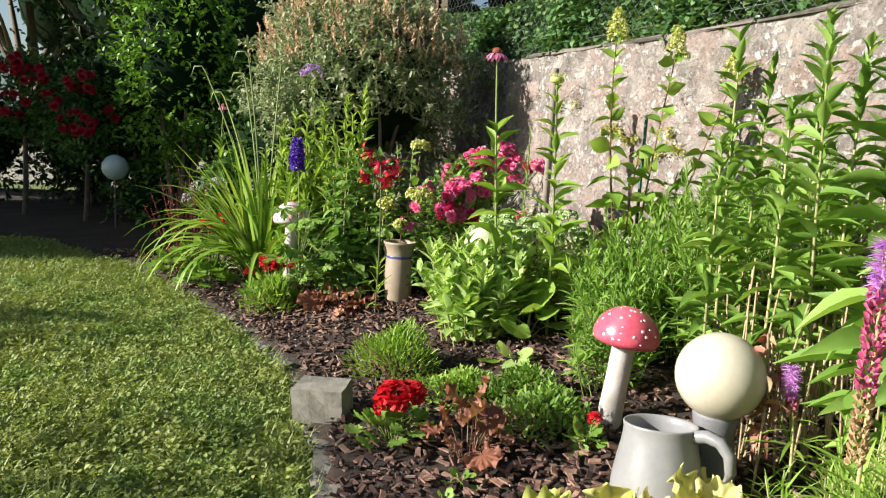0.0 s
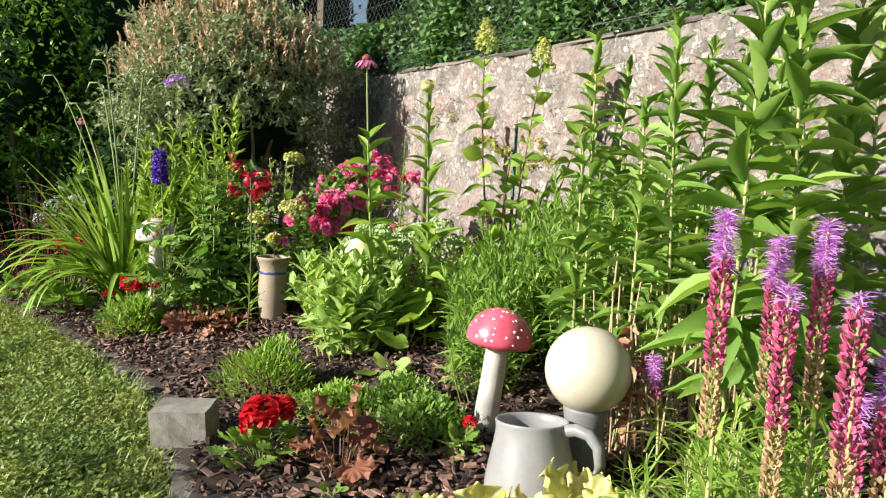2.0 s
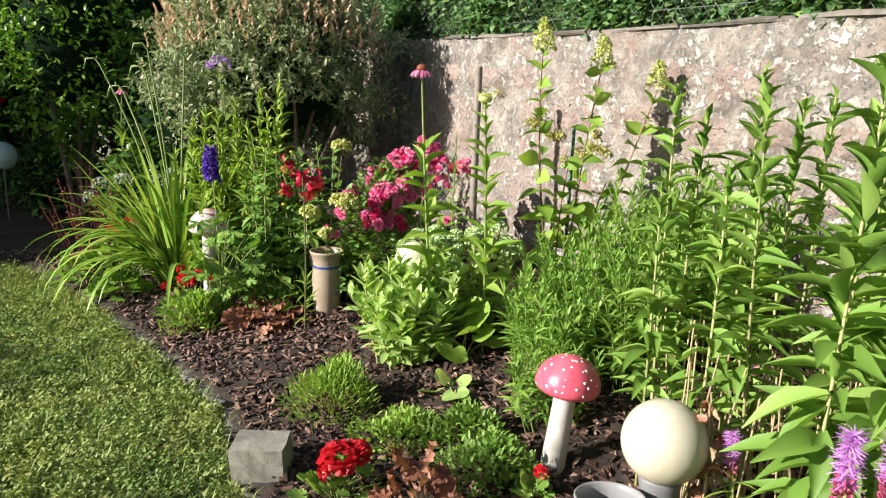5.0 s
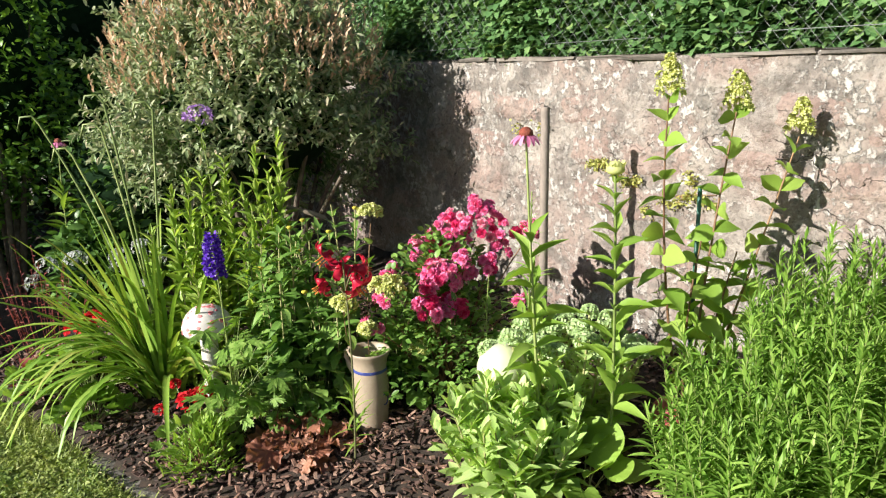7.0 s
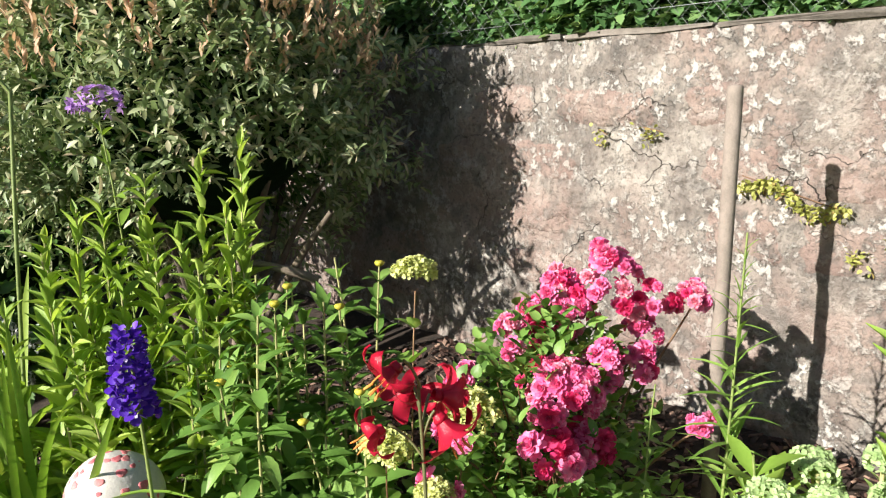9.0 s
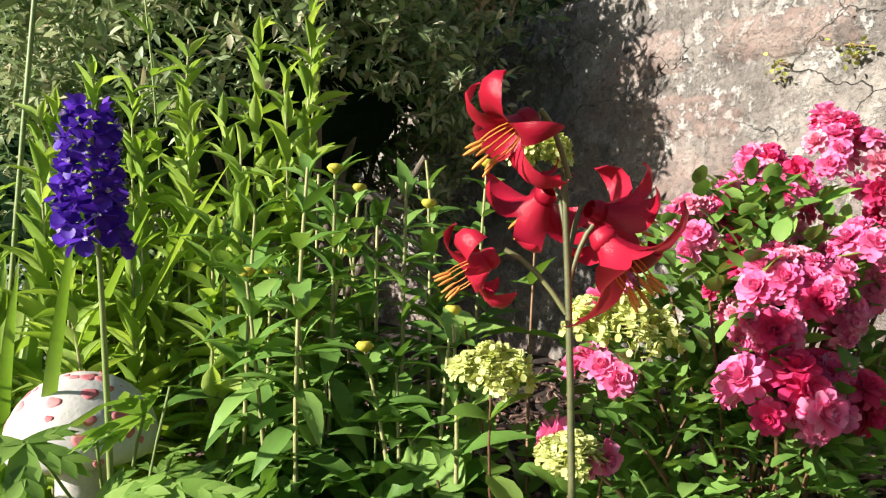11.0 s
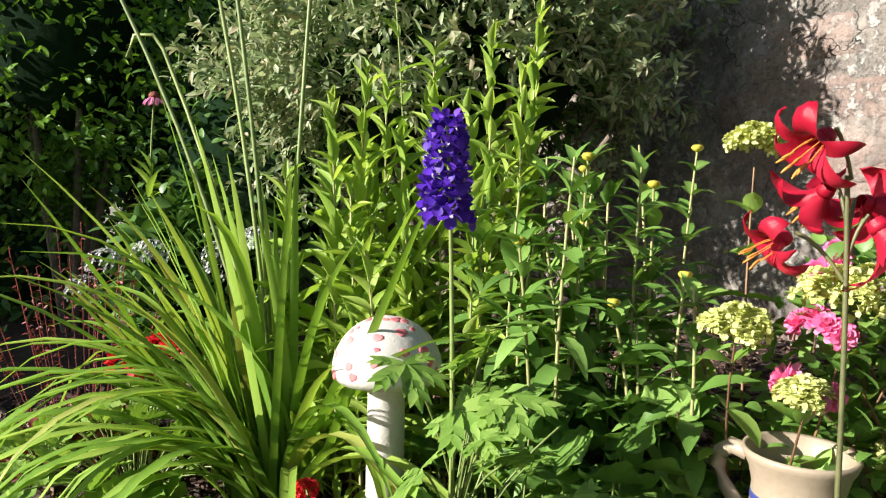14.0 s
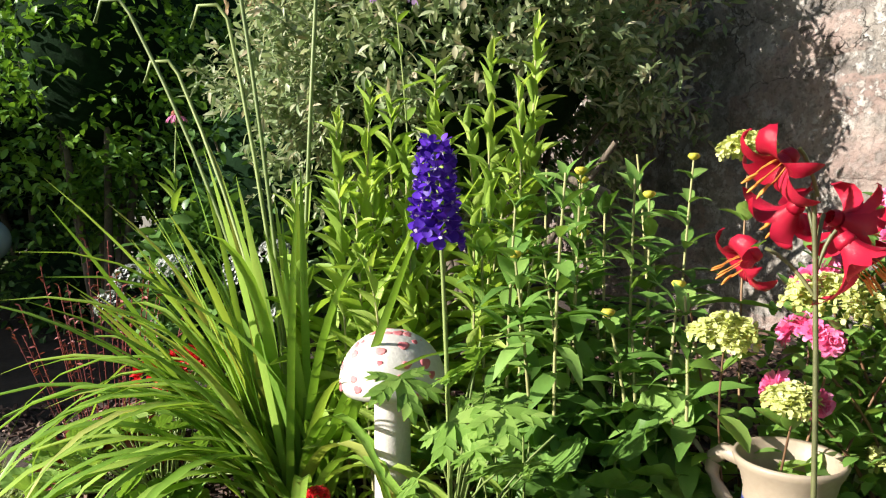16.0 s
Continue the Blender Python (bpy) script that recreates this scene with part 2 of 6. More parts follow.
G = leaf_material
M = dict(
    wall=wall_material(),
    stone_pink=wall_material("rosy_sandstone", True),
    cap=plain_material("wall_coping", (0.06, 0.055, 0.048), (0.21, 0.185, 0.16), 0.95, 16, 1.0, spec=0.2),
    soil=plain_material("dark_soil", (0.02, 0.014, 0.01), (0.07, 0.045, 0.03), 0.95, 30, 1.0),
    lawn=plain_material("lawn_ground", (0.045, 0.075, 0.015), (0.15, 0.20, 0.045), 0.95, 6, 0.8),
    mulch=island_material("bark_chips", [(0.0, (0.024, 0.013, 0.010)), (0.4, (0.085, 0.043, 0.031)), (0.75, (0.20, 0.108, 0.077)), (0.95, (0.40, 0.26, 0.19))]),
    flake=plain_material("bark_flake", (0.05, 0.024, 0.017), (0.30, 0.17, 0.12), 0.75, 25, 0.6),
    slate=plain_material("edging_stone", (0.06, 0.055, 0.045), (0.22, 0.20, 0.17), 0.9, 14, 0.9),
    block=plain_material("concrete", (0.12, 0.115, 0.09), (0.34, 0.32, 0.27), 0.92, 18, 0.9),
    grass=G("grass_blades", (0.05, 0.115, 0.022), (0.19, 0.31, 0.068), (0.40, 0.50, 0.16), 0.5, 0.36, 40, (0.46, 0.40, 0.18), patches=2.2),
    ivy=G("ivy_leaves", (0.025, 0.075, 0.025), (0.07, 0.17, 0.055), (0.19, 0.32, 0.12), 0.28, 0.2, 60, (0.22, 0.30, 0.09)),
    # near-black filler: the shade inside foliage is put into this colour
    shade_core=plain_material("foliage_shade", (0.004, 0.010, 0.004), (0.012, 0.03, 0.012), 0.95, 20, 1.0, spec=0.05),
    willow=G("willow_leaves", (0.075, 0.145, 0.048), (0.20, 0.295, 0.115), (0.57, 0.58, 0.38), 0.42, 0.32, 60, (0.58, 0.44, 0.32), (0.95, 1.0, 0.78)),
    shoot=G("willow_shoots", (0.46, 0.27, 0.17), (0.68, 0.45, 0.30), (0.80, 0.62, 0.44), 0.6, 0.35, tint=(1.0, 0.9, 0.75)),
    shrub=G("shrub_leaves", (0.035, 0.10, 0.013), (0.11, 0.25, 0.03), (0.25, 0.43, 0.06), 0.4, 0.3),
    # near-black green: the shade on the background trees is put into the leaf colour
    tree=G("shaded_tree_leaves", (0.008, 0.02, 0.008), (0.02, 0.045, 0.014), (0.05, 0.09, 0.025), 0.5, 0.2),
    bright=G("bright_leaves", (0.14, 0.27, 0.03), (0.26, 0.44, 0.06), (0.42, 0.58, 0.13), 0.45, 0.45),
    gold=G("goldenrod_leaves", (0.15, 0.28, 0.03), (0.31, 0.48, 0.07), (0.52, 0.66, 0.16), 0.42, 0.42),
    mid=G("green_leaves", (0.10, 0.21, 0.03), (0.20, 0.37, 0.06), (0.36, 0.53, 0.13), 0.42, 0.4),
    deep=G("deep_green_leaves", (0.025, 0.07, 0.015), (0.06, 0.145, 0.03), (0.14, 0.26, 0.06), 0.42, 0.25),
    sedum=G("sedum_leaves", (0.33, 0.51, 0.12), (0.44, 0.63, 0.18), (0.60, 0.75, 0.32), 0.45, 0.42),
    aster=G("aster_leaves", (0.10, 0.22, 0.03), (0.20, 0.38, 0.055), (0.35, 0.53, 0.11), 0.45, 0.4),
    daylily=G("daylily_blades", (0.11, 0.25, 0.03), (0.24, 0.43, 0.06), (0.44, 0.58, 0.12), 0.38, 0.4, 60, (0.47, 0.46, 0.14)),
    leafgreen=G("toothed_leaves", (0.045, 0.12, 0.02), (0.125, 0.265, 0.048), (0.28, 0.45, 0.11), 0.42, 0.35),
    weed=G("weed_leaves", (0.20, 0.24, 0.05), (0.38, 0.40, 0.10), (0.60, 0.58, 0.20), 0.55, 0.3, odd=(0.35, 0.16, 0.08)),
    lime=G("lime_leaves", (0.40, 0.55, 0.06), (0.66, 0.66, 0.17), (0.86, 0.76, 0.42), 0.45, 0.35, 30),
    brown=G("copper_leaves", (0.14, 0.05, 0.03), (0.30, 0.11, 0.065), (0.46, 0.24, 0.16), 0.4, 0.25),
    maroon=G("maroon_sprays", (0.10, 0.02, 0.022), (0.22, 0.045, 0.045), (0.36, 0.10, 0.08), 0.5, 0.25),
    sedum_head=G("sedum_buds", (0.24, 0.38, 0.14), (0.38, 0.54, 0.22), (0.56, 0.68, 0.36), 0.5, 0.3),
    lily_stem=plain_material("lily_stem", (0.07, 0.075, 0.03), (0.17, 0.17, 0.07), 0.5, 30, 0.2),
    stem=plain_material("green_stem", (0.10, 0.15, 0.035), (0.26, 0.32, 0.10), 0.5, 30, 0.2),
    stem_pale=plain_material("pale_stem", (0.20, 0.21, 0.08), (0.42, 0.40, 0.18), 0.55, 30, 0.2),
    stem_red=plain_material("reddish_stem", (0.10, 0.045, 0.025), (0.26, 0.15, 0.07), 0.6, 30, 0.3),
    dry=plain_material("dry_stem", (0.20, 0.14, 0.075), (0.48, 0.38, 0.22), 0.8, 30, 0.4),
    bark=plain_material("bark", (0.05, 0.038, 0.028), (0.20, 0.16, 0.12), 0.95, 22, 1.0),
    post=plain_material("grey_wood", (0.10, 0.085, 0.07), (0.25, 0.21, 0.18), 0.9, 25, 0.8),
    stake=plain_material("green_plastic", (0.004, 0.035, 0.025), (0.015, 0.11, 0.075), 0.45, 40, 0.3),
    wire=plain_material("galvanised_wire", (0.10, 0.11, 0.11), (0.24, 0.25, 0.25), 0.45, 40, 0.2, 0.6),
    fence_post=plain_material("fence_post_wood", (0.16, 0.12, 0.09), (0.34, 0.27, 0.21), 0.9, 25, 0.6),
    pink=G("rose_petals", (0.82, 0.06, 0.26), (0.90, 0.17, 0.42), (0.94, 0.36, 0.58), 0.5, 0.35, tint=(1.0, 0.9, 0.95)),
    crimson_pink=G("deep_rose_petals", (0.62, 0.015, 0.10), (0.76, 0.03, 0.17), (0.84, 0.10, 0.28), 0.5, 0.35, tint=(1.0, 0.9, 0.95)),
    pale_pink=G("faded_rose_petals", (0.84, 0.16, 0.33), (0.91, 0.32, 0.46), (0.94, 0.54, 0.62), 0.5, 0.35, tint=(1.0, 0.9, 0.95)),
    crimson=G("crimson_petals", (0.26, 0.003, 0.018), (0.41, 0.007, 0.030), (0.54, 0.022, 0.055), 0.33, 0.25, tint=(1.0, 0.9, 0.95)),
    scarlet=G("scarlet_petals", (0.42, 0.006, 0.012), (0.66, 0.012, 0.025), (0.80, 0.04, 0.05), 0.5, 0.3, tint=(1.0, 0.9, 0.95)),
    orange=plain_material("orange_stamens", (0.52, 0.15, 0.02), (0.74, 0.32, 0.06), 0.6, 60, 0.2),
    violet=G("delphinium_petals", (0.028, 0.006, 0.20), (0.075, 0.016, 0.40), (0.16, 0.05, 0.58), 0.5, 0.3, tint=(1.0, 0.9, 0.95)),
    eye=G("floret_eyes", (0.36, 0.25, 0.55), (0.55, 0.45, 0.72), (0.75, 0.70, 0.85), 0.6, 0.3, tint=(1.0, 0.9, 0.95)),
    phlox=G("phlox_petals", (0.36, 0.17, 0.56), (0.54, 0.32, 0.74), (0.70, 0.50, 0.84), 0.5, 0.35, tint=(1.0, 0.9, 0.95)),
    magenta=G("liatris_buds", (0.36, 0.04, 0.12), (0.54, 0.09, 0.21), (0.70, 0.20, 0.34), 0.5, 0.25, tint=(1.0, 0.9, 0.95)),
    purple=G("liatris_threads", (0.60, 0.19, 0.70), (0.74, 0.33, 0.83), (0.86, 0.52, 0.92), 0.5, 0.4, tint=(1.0, 0.9, 0.95)),
    tan=G("spent_buds", (0.30, 0.20, 0.10), (0.48, 0.33, 0.18), (0.62, 0.44, 0.26), 0.6, 0.2),
    cone_pink=G("coneflower_petals", (0.62, 0.14, 0.34), (0.78, 0.24, 0.46), (0.86, 0.40, 0.60), 0.5, 0.35, tint=(1.0, 0.9, 0.95)),
    cone=plain_material("coneflower_cone", (0.10, 0.018, 0.012), (0.30, 0.07, 0.035), 0.7, 120, 0.8),
    limeflower=G("lime_florets", (0.46, 0.52, 0.12), (0.62, 0.66, 0.22), (0.78, 0.78, 0.40), 0.55, 0.35),
    white=G("white_florets", (0.30, 0.34, 0.30), (0.44, 0.48, 0.44), (0.60, 0.62, 0.60), 0.55, 0.3, tint=(1.0, 0.9, 0.95)),
    yellow=G("yellow_buds", (0.42, 0.40, 0.05), (0.62, 0.56, 0.07), (0.78, 0.66, 0.10), 0.55, 0.25),
    jug=plain_material("grey_salt_glaze", (0.19, 0.19, 0.195), (0.28, 0.28, 0.285), 0.33, 7, 0.12),
    crock=plain_material("beige_stoneware", (0.22, 0.165, 0.115), (0.34, 0.275, 0.205), 0.5, 10, 0.25),
    blue=plain_material("cobalt_glaze", (0.02, 0.03, 0.14), (0.05, 0.07, 0.26), 0.35, 30, 0.1),
    red_glaze=plain_material("red_glaze", (0.60, 0.06, 0.115), (0.76, 0.19, 0.235), 0.3, 14, 0.15),
    white_clay=plain_material("white_painted_clay", (0.40, 0.37, 0.34), (0.62, 0.59, 0.55), 0.75, 14, 0.5),
    spot_red=plain_material("red_spot_paint", (0.50, 0.10, 0.12), (0.66, 0.24, 0.24), 0.7, 40, 0.3),
    spot_white=plain_material("white_spot_paint", (0.70, 0.66, 0.64), (0.82, 0.80, 0.78), 0.4, 40, 0.1),
    globe=plain_material("cream_glaze", (0.39, 0.35, 0.235), (0.53, 0.49, 0.40), 0.26, 5, 0.08),
    globe_green=plain_material("pale_green_glaze", (0.55, 0.58, 0.36), (0.70, 0.72, 0.52), 0.3, 4, 0.08),
    globe_blue=plain_material("pale_blue_glaze", (0.40, 0.50, 0.55), (0.56, 0.66, 0.70), 0.25, 4, 0.06),
    terracotta=plain_material("red_clay", (0.34, 0.07, 0.07), (0.52, 0.15, 0.13), 0.6, 12, 0.3),
    grey_clay=plain_material("grey_clay", (0.10, 0.10, 0.105), (0.20, 0.20, 0.21), 0.6, 14, 0.3),
    far=plain_material("far_hills", (0.10, 0.14, 0.16), (0.22, 0.27, 0.28), 1.0, 0.02, 0.2),
    grey_wall=plain_material("grey_masonry", (0.26, 0.25, 0.23), (0.42, 0.40, 0.37), 0.9, 8, 0.6),
)


# ---- mesh helpers: every helper returns (vertices, quads) ----
def unit(v):
    v = np.asarray(v, float)
    return v / np.maximum(np.linalg.norm(v, axis=-1, keepdims=True), 1e-9)


LANCE = (0.25, 0.8, 1.0, 0.7, 0.06)
OVAL = (0.3, 0.95, 1.0, 0.75, 0.08)
BROAD = (0.55, 1.0, 0.9, 0.5, 0.06)
BLADE = (0.8, 1.0, 0.8, 0.06)
PETAL = (0.3, 0.75, 1.0, 0.95, 0.35)


def leaves(base, way, length, width, shape=LANCE, bend=0.25, fold=0.18, roll=0.0, ruffle=0.0):
    """Curved, folded leaves: base (N,3), way (N,3); length and width per leaf."""
    base, way = np.atleast_2d(np.asarray(base, float)), unit(np.atleast_2d(way))
    k, r = len(base), len(shape)
    length, width = np.broadcast_to(length, (k,)), np.broadcast_to(width, (k,))
    side = np.cross(way, (0, 0, 1.0)) + np.array((1e-4, 0, 0))
    side = unit(side)
    if np.any(roll):
        up0 = unit(np.cross(side, way))
        a = rng.uniform(-roll, roll, k)[:, None]
        side = side * np.cos(a) + up0 * np.sin(a)
    up = unit(np.cross(side, way))
    bend = np.broadcast_to(bend, (k,))
    v = np.empty((k, r, 3, 3))
    for j, w in enumerate(shape):
        t = j / (r - 1)
        mid = base + way * (length * t * (1 - 0.25 * abs(bend) * t))[:, None] - up * (length * bend * t * t)[:, None]
        off = side * (width * 0.5 * w)[:, None]
        lift = up * (width * 0.5 * w * fold * 2)[:, None]
        if ruffle:
            lift = lift + up * (width * ruffle * rng.normal(0, 1, k))[:, None]
        v[:, j, 0], v[:, j, 1], v[:, j, 2] = mid - off + lift, mid, mid + off + lift
    one = np.array([(j * 3 + i, j * 3 + i + 1, j * 3 + i + 4, j * 3 + i + 3) for j in range(r - 1) for i in (0, 1)])
    f = one[None] + (np.arange(k) * r * 3)[:, None, None]
    return v.reshape(-1, 3), f.reshape(-1, 4)


def tube(points, radii, sides=6):
    p = np.asarray(points, float)
    k = len(p)
    radii = np.broadcast_to(radii, (k,))
    d = unit(np.gradient(p, axis=0))
    a = unit(np.cross(d, (0.31, 0.17, 0.93)) + 1e-6)
    b = np.cross(d, a)
    ang = np.arange(sides) * 2 * math.pi / sides
    v = p[:, None] + radii[:, None, None] * (np.cos(ang)[None, :, None] * a[:, None] + np.sin(ang)[None, :, None] * b[:, None])
    i, j = np.meshgrid(np.arange(k - 1), np.arange(sides), indexing="ij")
    j2 = (j + 1) % sides
    f = np.stack([i * sides + j, i * sides + j2, (i + 1) * sides + j2, (i + 1) * sides + j], -1)
    return v.reshape(-1, 3), f.reshape(-1, 4)


def lathe(profile, sides=28, wobble=0.0):
    """Spun profile: (radius, height) from bottom to top."""
    pr = np.asarray(profile, float)
    ang = np.arange(sides) * 2 * math.pi / sides
    rr = pr[:, 0][:, None] * (1 + wobble * np.sin(3 * ang + 0.7)[None] + wobble * np.cos(2 * ang)[None])
    v = np.stack([rr * np.cos(ang), rr * np.sin(ang), np.repeat(pr[:, 1][:, None], sides, 1)], -1)
    i, j = np.meshgrid(np.arange(len(pr) - 1), np.arange(sides), indexing="ij")
    j2 = (j + 1) % sides
    f = np.stack([i * sides + j, i * sides + j2, (i + 1) * sides + j2, (i + 1) * sides + j], -1)
    return v.reshape(-1, 3), f.reshape(-1, 4)


def ball(radius, centre=(0, 0, 0), rings=12, sides=20, squash=1.0):
    a = np.linspace(-math.pi / 2, math.pi / 2, rings)
    v, f = lathe([(max(radius * math.cos(t), 1e-4), radius * squash * math.sin(t)) for t in a], sides)
    return v + np.asarray(centre, float), f


def chips(centres, sizes, turn=1.0):
    """Flat tilted chips with thickness."""
    c, s = np.asarray(centres, float), np.asarray(sizes, float)
    k = len(c)
    a, t = rng.uniform(0, 2 * math.pi, k), rng.normal(0, 0.35 * turn, k)
    t2 = rng.normal(0, 0.35 * turn, k)
    x = np.stack([np.cos(a) * np.cos(t), np.sin(a) * np.cos(t), np.sin(t)], -1)
    y = np.stack([-np.sin(a) * np.cos(t2), np.cos(a) * np.cos(t2), np.sin(t2)], -1)
    z = unit(np.cross(x, y))
    cor = np.array([(-1, -.8, -1), (.8, -1, -1), (1, .7, -1), (-.7, 1, -1), (-.8, -.7, 1), (.7, -.8, 1), (.8, .6, 1), (-.6, .8, 1)]) * 0.5
    v = c[:, None] + cor[None, :, 0, None] * (x * s[:, :1])[:, None] + cor[None, :, 1, None] * (y * s[:, 1:2])[:, None] + cor[None, :, 2, None] * (z * s[:, 2:])[:, None]
    one = np.array([(0, 3, 2, 1), (4, 5, 6, 7), (0, 1, 5, 4), (1, 2, 6, 5), (2, 3, 7, 6), (3, 0, 4, 7)])
    f = one[None] + (np.arange(k) * 8)[:, None, None]
    return v.reshape(-1, 3), f.reshape(-1, 4)


def box(x0, x1, y0, y1, z0, z1):
    v = np.array([(x, y, z) for z in (z0, z1) for x, y in ((x0, y0), (x1, y0), (x1, y1), (x0, y1))], float)
    return v, np.array([(0, 3, 2, 1), (4, 5, 6, 7), (0, 1, 5, 4), (1, 2, 6, 5), (2, 3, 7, 6), (3, 0, 4, 7)])


def mesh_of(name, chunks, smooth=True):
    if isinstance(chunks, tuple):
        chunks = [chunks]
    n, vs, fs = 0, [], []
    for v, f in chunks:
        vs.append(v)
        fs.append(f + n)
        n += len(v)
    v, f = np.concatenate(vs), np.concatenate(fs)
    me = bpy.data.meshes.new(name)
    me.vertices.add(len(v))
    me.vertices.foreach_set("co", v.astype(np.float32).ravel())
    me.loops.add(f.size)
    me.loops.foreach_set("vertex_index", f.astype(np.int32).ravel())
    me.polygons.add(len(f))
    me.polygons.foreach_set("loop_start", np.arange(0, f.size, 4, dtype=np.int32))
    me.polygons.foreach_set("use_smooth", np.full(len(f), smooth))
    me.update()
    me.validate()
    return me


def part(name, chunks, material, parent=None, label="", smooth=True, kind=""):
    me = chunks if isinstance(chunks, bpy.types.Mesh) else mesh_of(name, chunks, smooth)
    if not me.materials:
        me.materials.append(M[material])
    ob = new(name, me)
    if parent:
        ob.parent = parent
    return tagged(ob, label=label, kind=kind)


def thing(name, at, label, category, group="", turn=0.0, kind=""):
    ob = new(name)
    ob.matrix_basis = pose(*at, 0, 0, turn)
    return tagged(ob, label, category, group, kind)


def bent(p0, p1, sag=(0, 0, 0), k=7):
    t = np.linspace(0, 1, k)[:, None]
    return np.asarray(p0, float) * (1 - t) + np.asarray(p1, float) * t + np.asarray(sag, float) * (4 * t * (1 - t))


def ways(k, lo, hi):
    """Random directions whose elevation lies between lo and hi degrees."""
    a, e = rng.uniform(0, 2 * math.pi, k), np.radians(rng.uniform(lo, hi, k))
    return np.stack([np.cos(a) * np.cos(e), np.sin(a) * np.cos(e), np.sin(e)], -1)


def frame_of(base, way, length, width, twist=0.0):
    """The pose of a unit leaf (along +y, face up) laid along way."""
    y = Vector(way).normalized()
    x = y.cross(Vector((0, 0, 1)))
    x = x.normalized() if x.length > 1e-4 else Vector((1, 0, 0))
    z = x.cross(y)
    m = Matrix((x, y, z)).transposed().to_4x4()
    return Matrix.Translation(base) @ m @ Matrix.Rotation(twist, 4, "Y") @ Matrix.Diagonal((width, length, length, 1))


# ---- the lie of the land ----
EDGE = [(1.9, 0.1), (0.75, 1.12), (0.08, 1.85), (-0.14, 2.4), (-0.22, 2.76), (-0.27, 3.0), (-0.40, 3.3), (-0.60, 3.85), (-0.98, 4.36), (-1.53, 5.06), (-1.98, 5.62), (-2.6, 6.25), (-3.6, 6.9), (-6, 7.6), (-12, 8.5)]
WALL_AT, WALL_IN, WALL_ALONG = np.array((0.864, 5.594)), np.array((0.889, 0.458)), np.array((-0.458, 0.889))
WALL_TOP = 1.78


def edge_gap(x, y):
    """Distance to the lawn's edge, and whether the place lies on the bed's side."""
    p = np.stack([x, y], -1).astype(float)
    best, side = np.full(p.shape[:-1], 1e9), np.zeros(p.shape[:-1])
    for a, b in zip(EDGE[:-1], EDGE[1:]):
        a, ab = np.array(a), np.array(b) - np.array(a)
        q = p - a
        s = np.clip((q @ ab) / (ab @ ab), 0, 1)
        d = np.linalg.norm(q - s[..., None] * ab, axis=-1)
        cross = ab[0] * q[..., 1] - ab[1] * q[..., 0]
        side = np.where(d < best, -cross, side)
        best = np.minimum(best, d)
    return best, side > 0


def rise(x, y):
    """The bed's height: level with the lawn at its edge, higher towards the wall."""
    x, y = np.asarray(x, float), np.asarray(y, float)
    e, inside = edge_gap(x, y)
    d = np.maximum(0, WALL_IN @ WALL_AT - (WALL_IN[0] * x + WALL_IN[1] * y))
    return np.where(inside, 0.035 + 0.37 * (e / (e + d + 1e-6)) ** 1.25, 0.0)


def on_bed(x, y):
    return (x, y, float(rise(x, y)))


def wall_point(u, out, z):
    """u metres along the wall from its reference point, out metres in front of it."""
    p = WALL_AT + WALL_ALONG * u - WALL_IN * out
    return (p[0], p[1], z)


# ---- ground, bed, wall ----
gx = np.concatenate([[-900, -300, -100, -40, -20], np.arange(-12, 4.01, 0.25), [10, 30, 100, 300, 900]])
gy = np.concatenate([[-900, -200, -60, -20, -8], np.arange(-3, 12.01, 0.25), [20, 40, 100, 300, 900]])
X, Y = np.meshgrid(gx, gy, indexing="ij")
Z = np.where((abs(X) < 15) & (abs(Y) < 15), 0.008 * np.sin(1.7 * X + 0.6 * Y) + 0.006 * np.sin(3.1 * Y - X), 0) - 0.005
i, j = np.meshgrid(np.arange(len(gx) - 1), np.arange(len(gy) - 1), indexing="ij")
m2 = len(gy)
GRID = np.stack([i * m2 + j, (i + 1) * m2 + j, (i + 1) * m2 + j + 1, i * m2 + j + 1], -1).reshape(-1, 4)
ground = part("ground", (np.stack([X, Y, Z], -1).reshape(-1, 3), GRID), "lawn", label="sunlit uneven lawn ground", kind="structure")

bx, by = np.arange(-7, 3.2, 0.05), np.arange(0.3, 10.5, 0.05)
X, Y = np.meshgrid(bx, by, indexing="ij")
e, ins = edge_gap(X, Y)
inwall = WALL_IN[0] * X + WALL_IN[1] * Y < WALL_IN @ WALL_AT + 0.1
Z = rise(X, Y) + 0.012 * np.sin(9 * X + 3 * np.sin(4 * Y)) * np.cos(8 * Y) * np.minimum(e * 4, 1)
Z = np.where(ins, Z, -0.06)
i, j = np.meshgrid(np.arange(len(bx) - 1), np.arange(len(by) - 1), indexing="ij")
m2 = len(by)
F = np.stack([i * m2 + j, (i + 1) * m2 + j, (i + 1) * m2 + j + 1, i * m2 + j + 1], -1).reshape(-1, 4)
keep = (ins & inwall).reshape(-1)[F].any(1)
soil = part("soil_bed", (np.stack([X, Y, Z], -1).reshape(-1, 3), F[keep]), "soil", label="dark soil of the raised flower bed", kind="structure")

# the wall: front face with relief, a top and a back
us, zs = np.arange(-7, 5.001, 0.03), np.concatenate([np.arange(-0.1, WALL_TOP, 0.03), [WALL_TOP]])
U, ZZ = np.meshgrid(us, zs, indexing="ij")


def wall_relief(u, z):
    q = Vector((u * 2.2, 3.0, z * 3.2))
    return 0.022 * noise.noise(q) + 0.014 * noise.noise(q * 3.1) + 0.010 * noise.noise(q * 8.3) + 0.006 * noise.noise(q * 17)


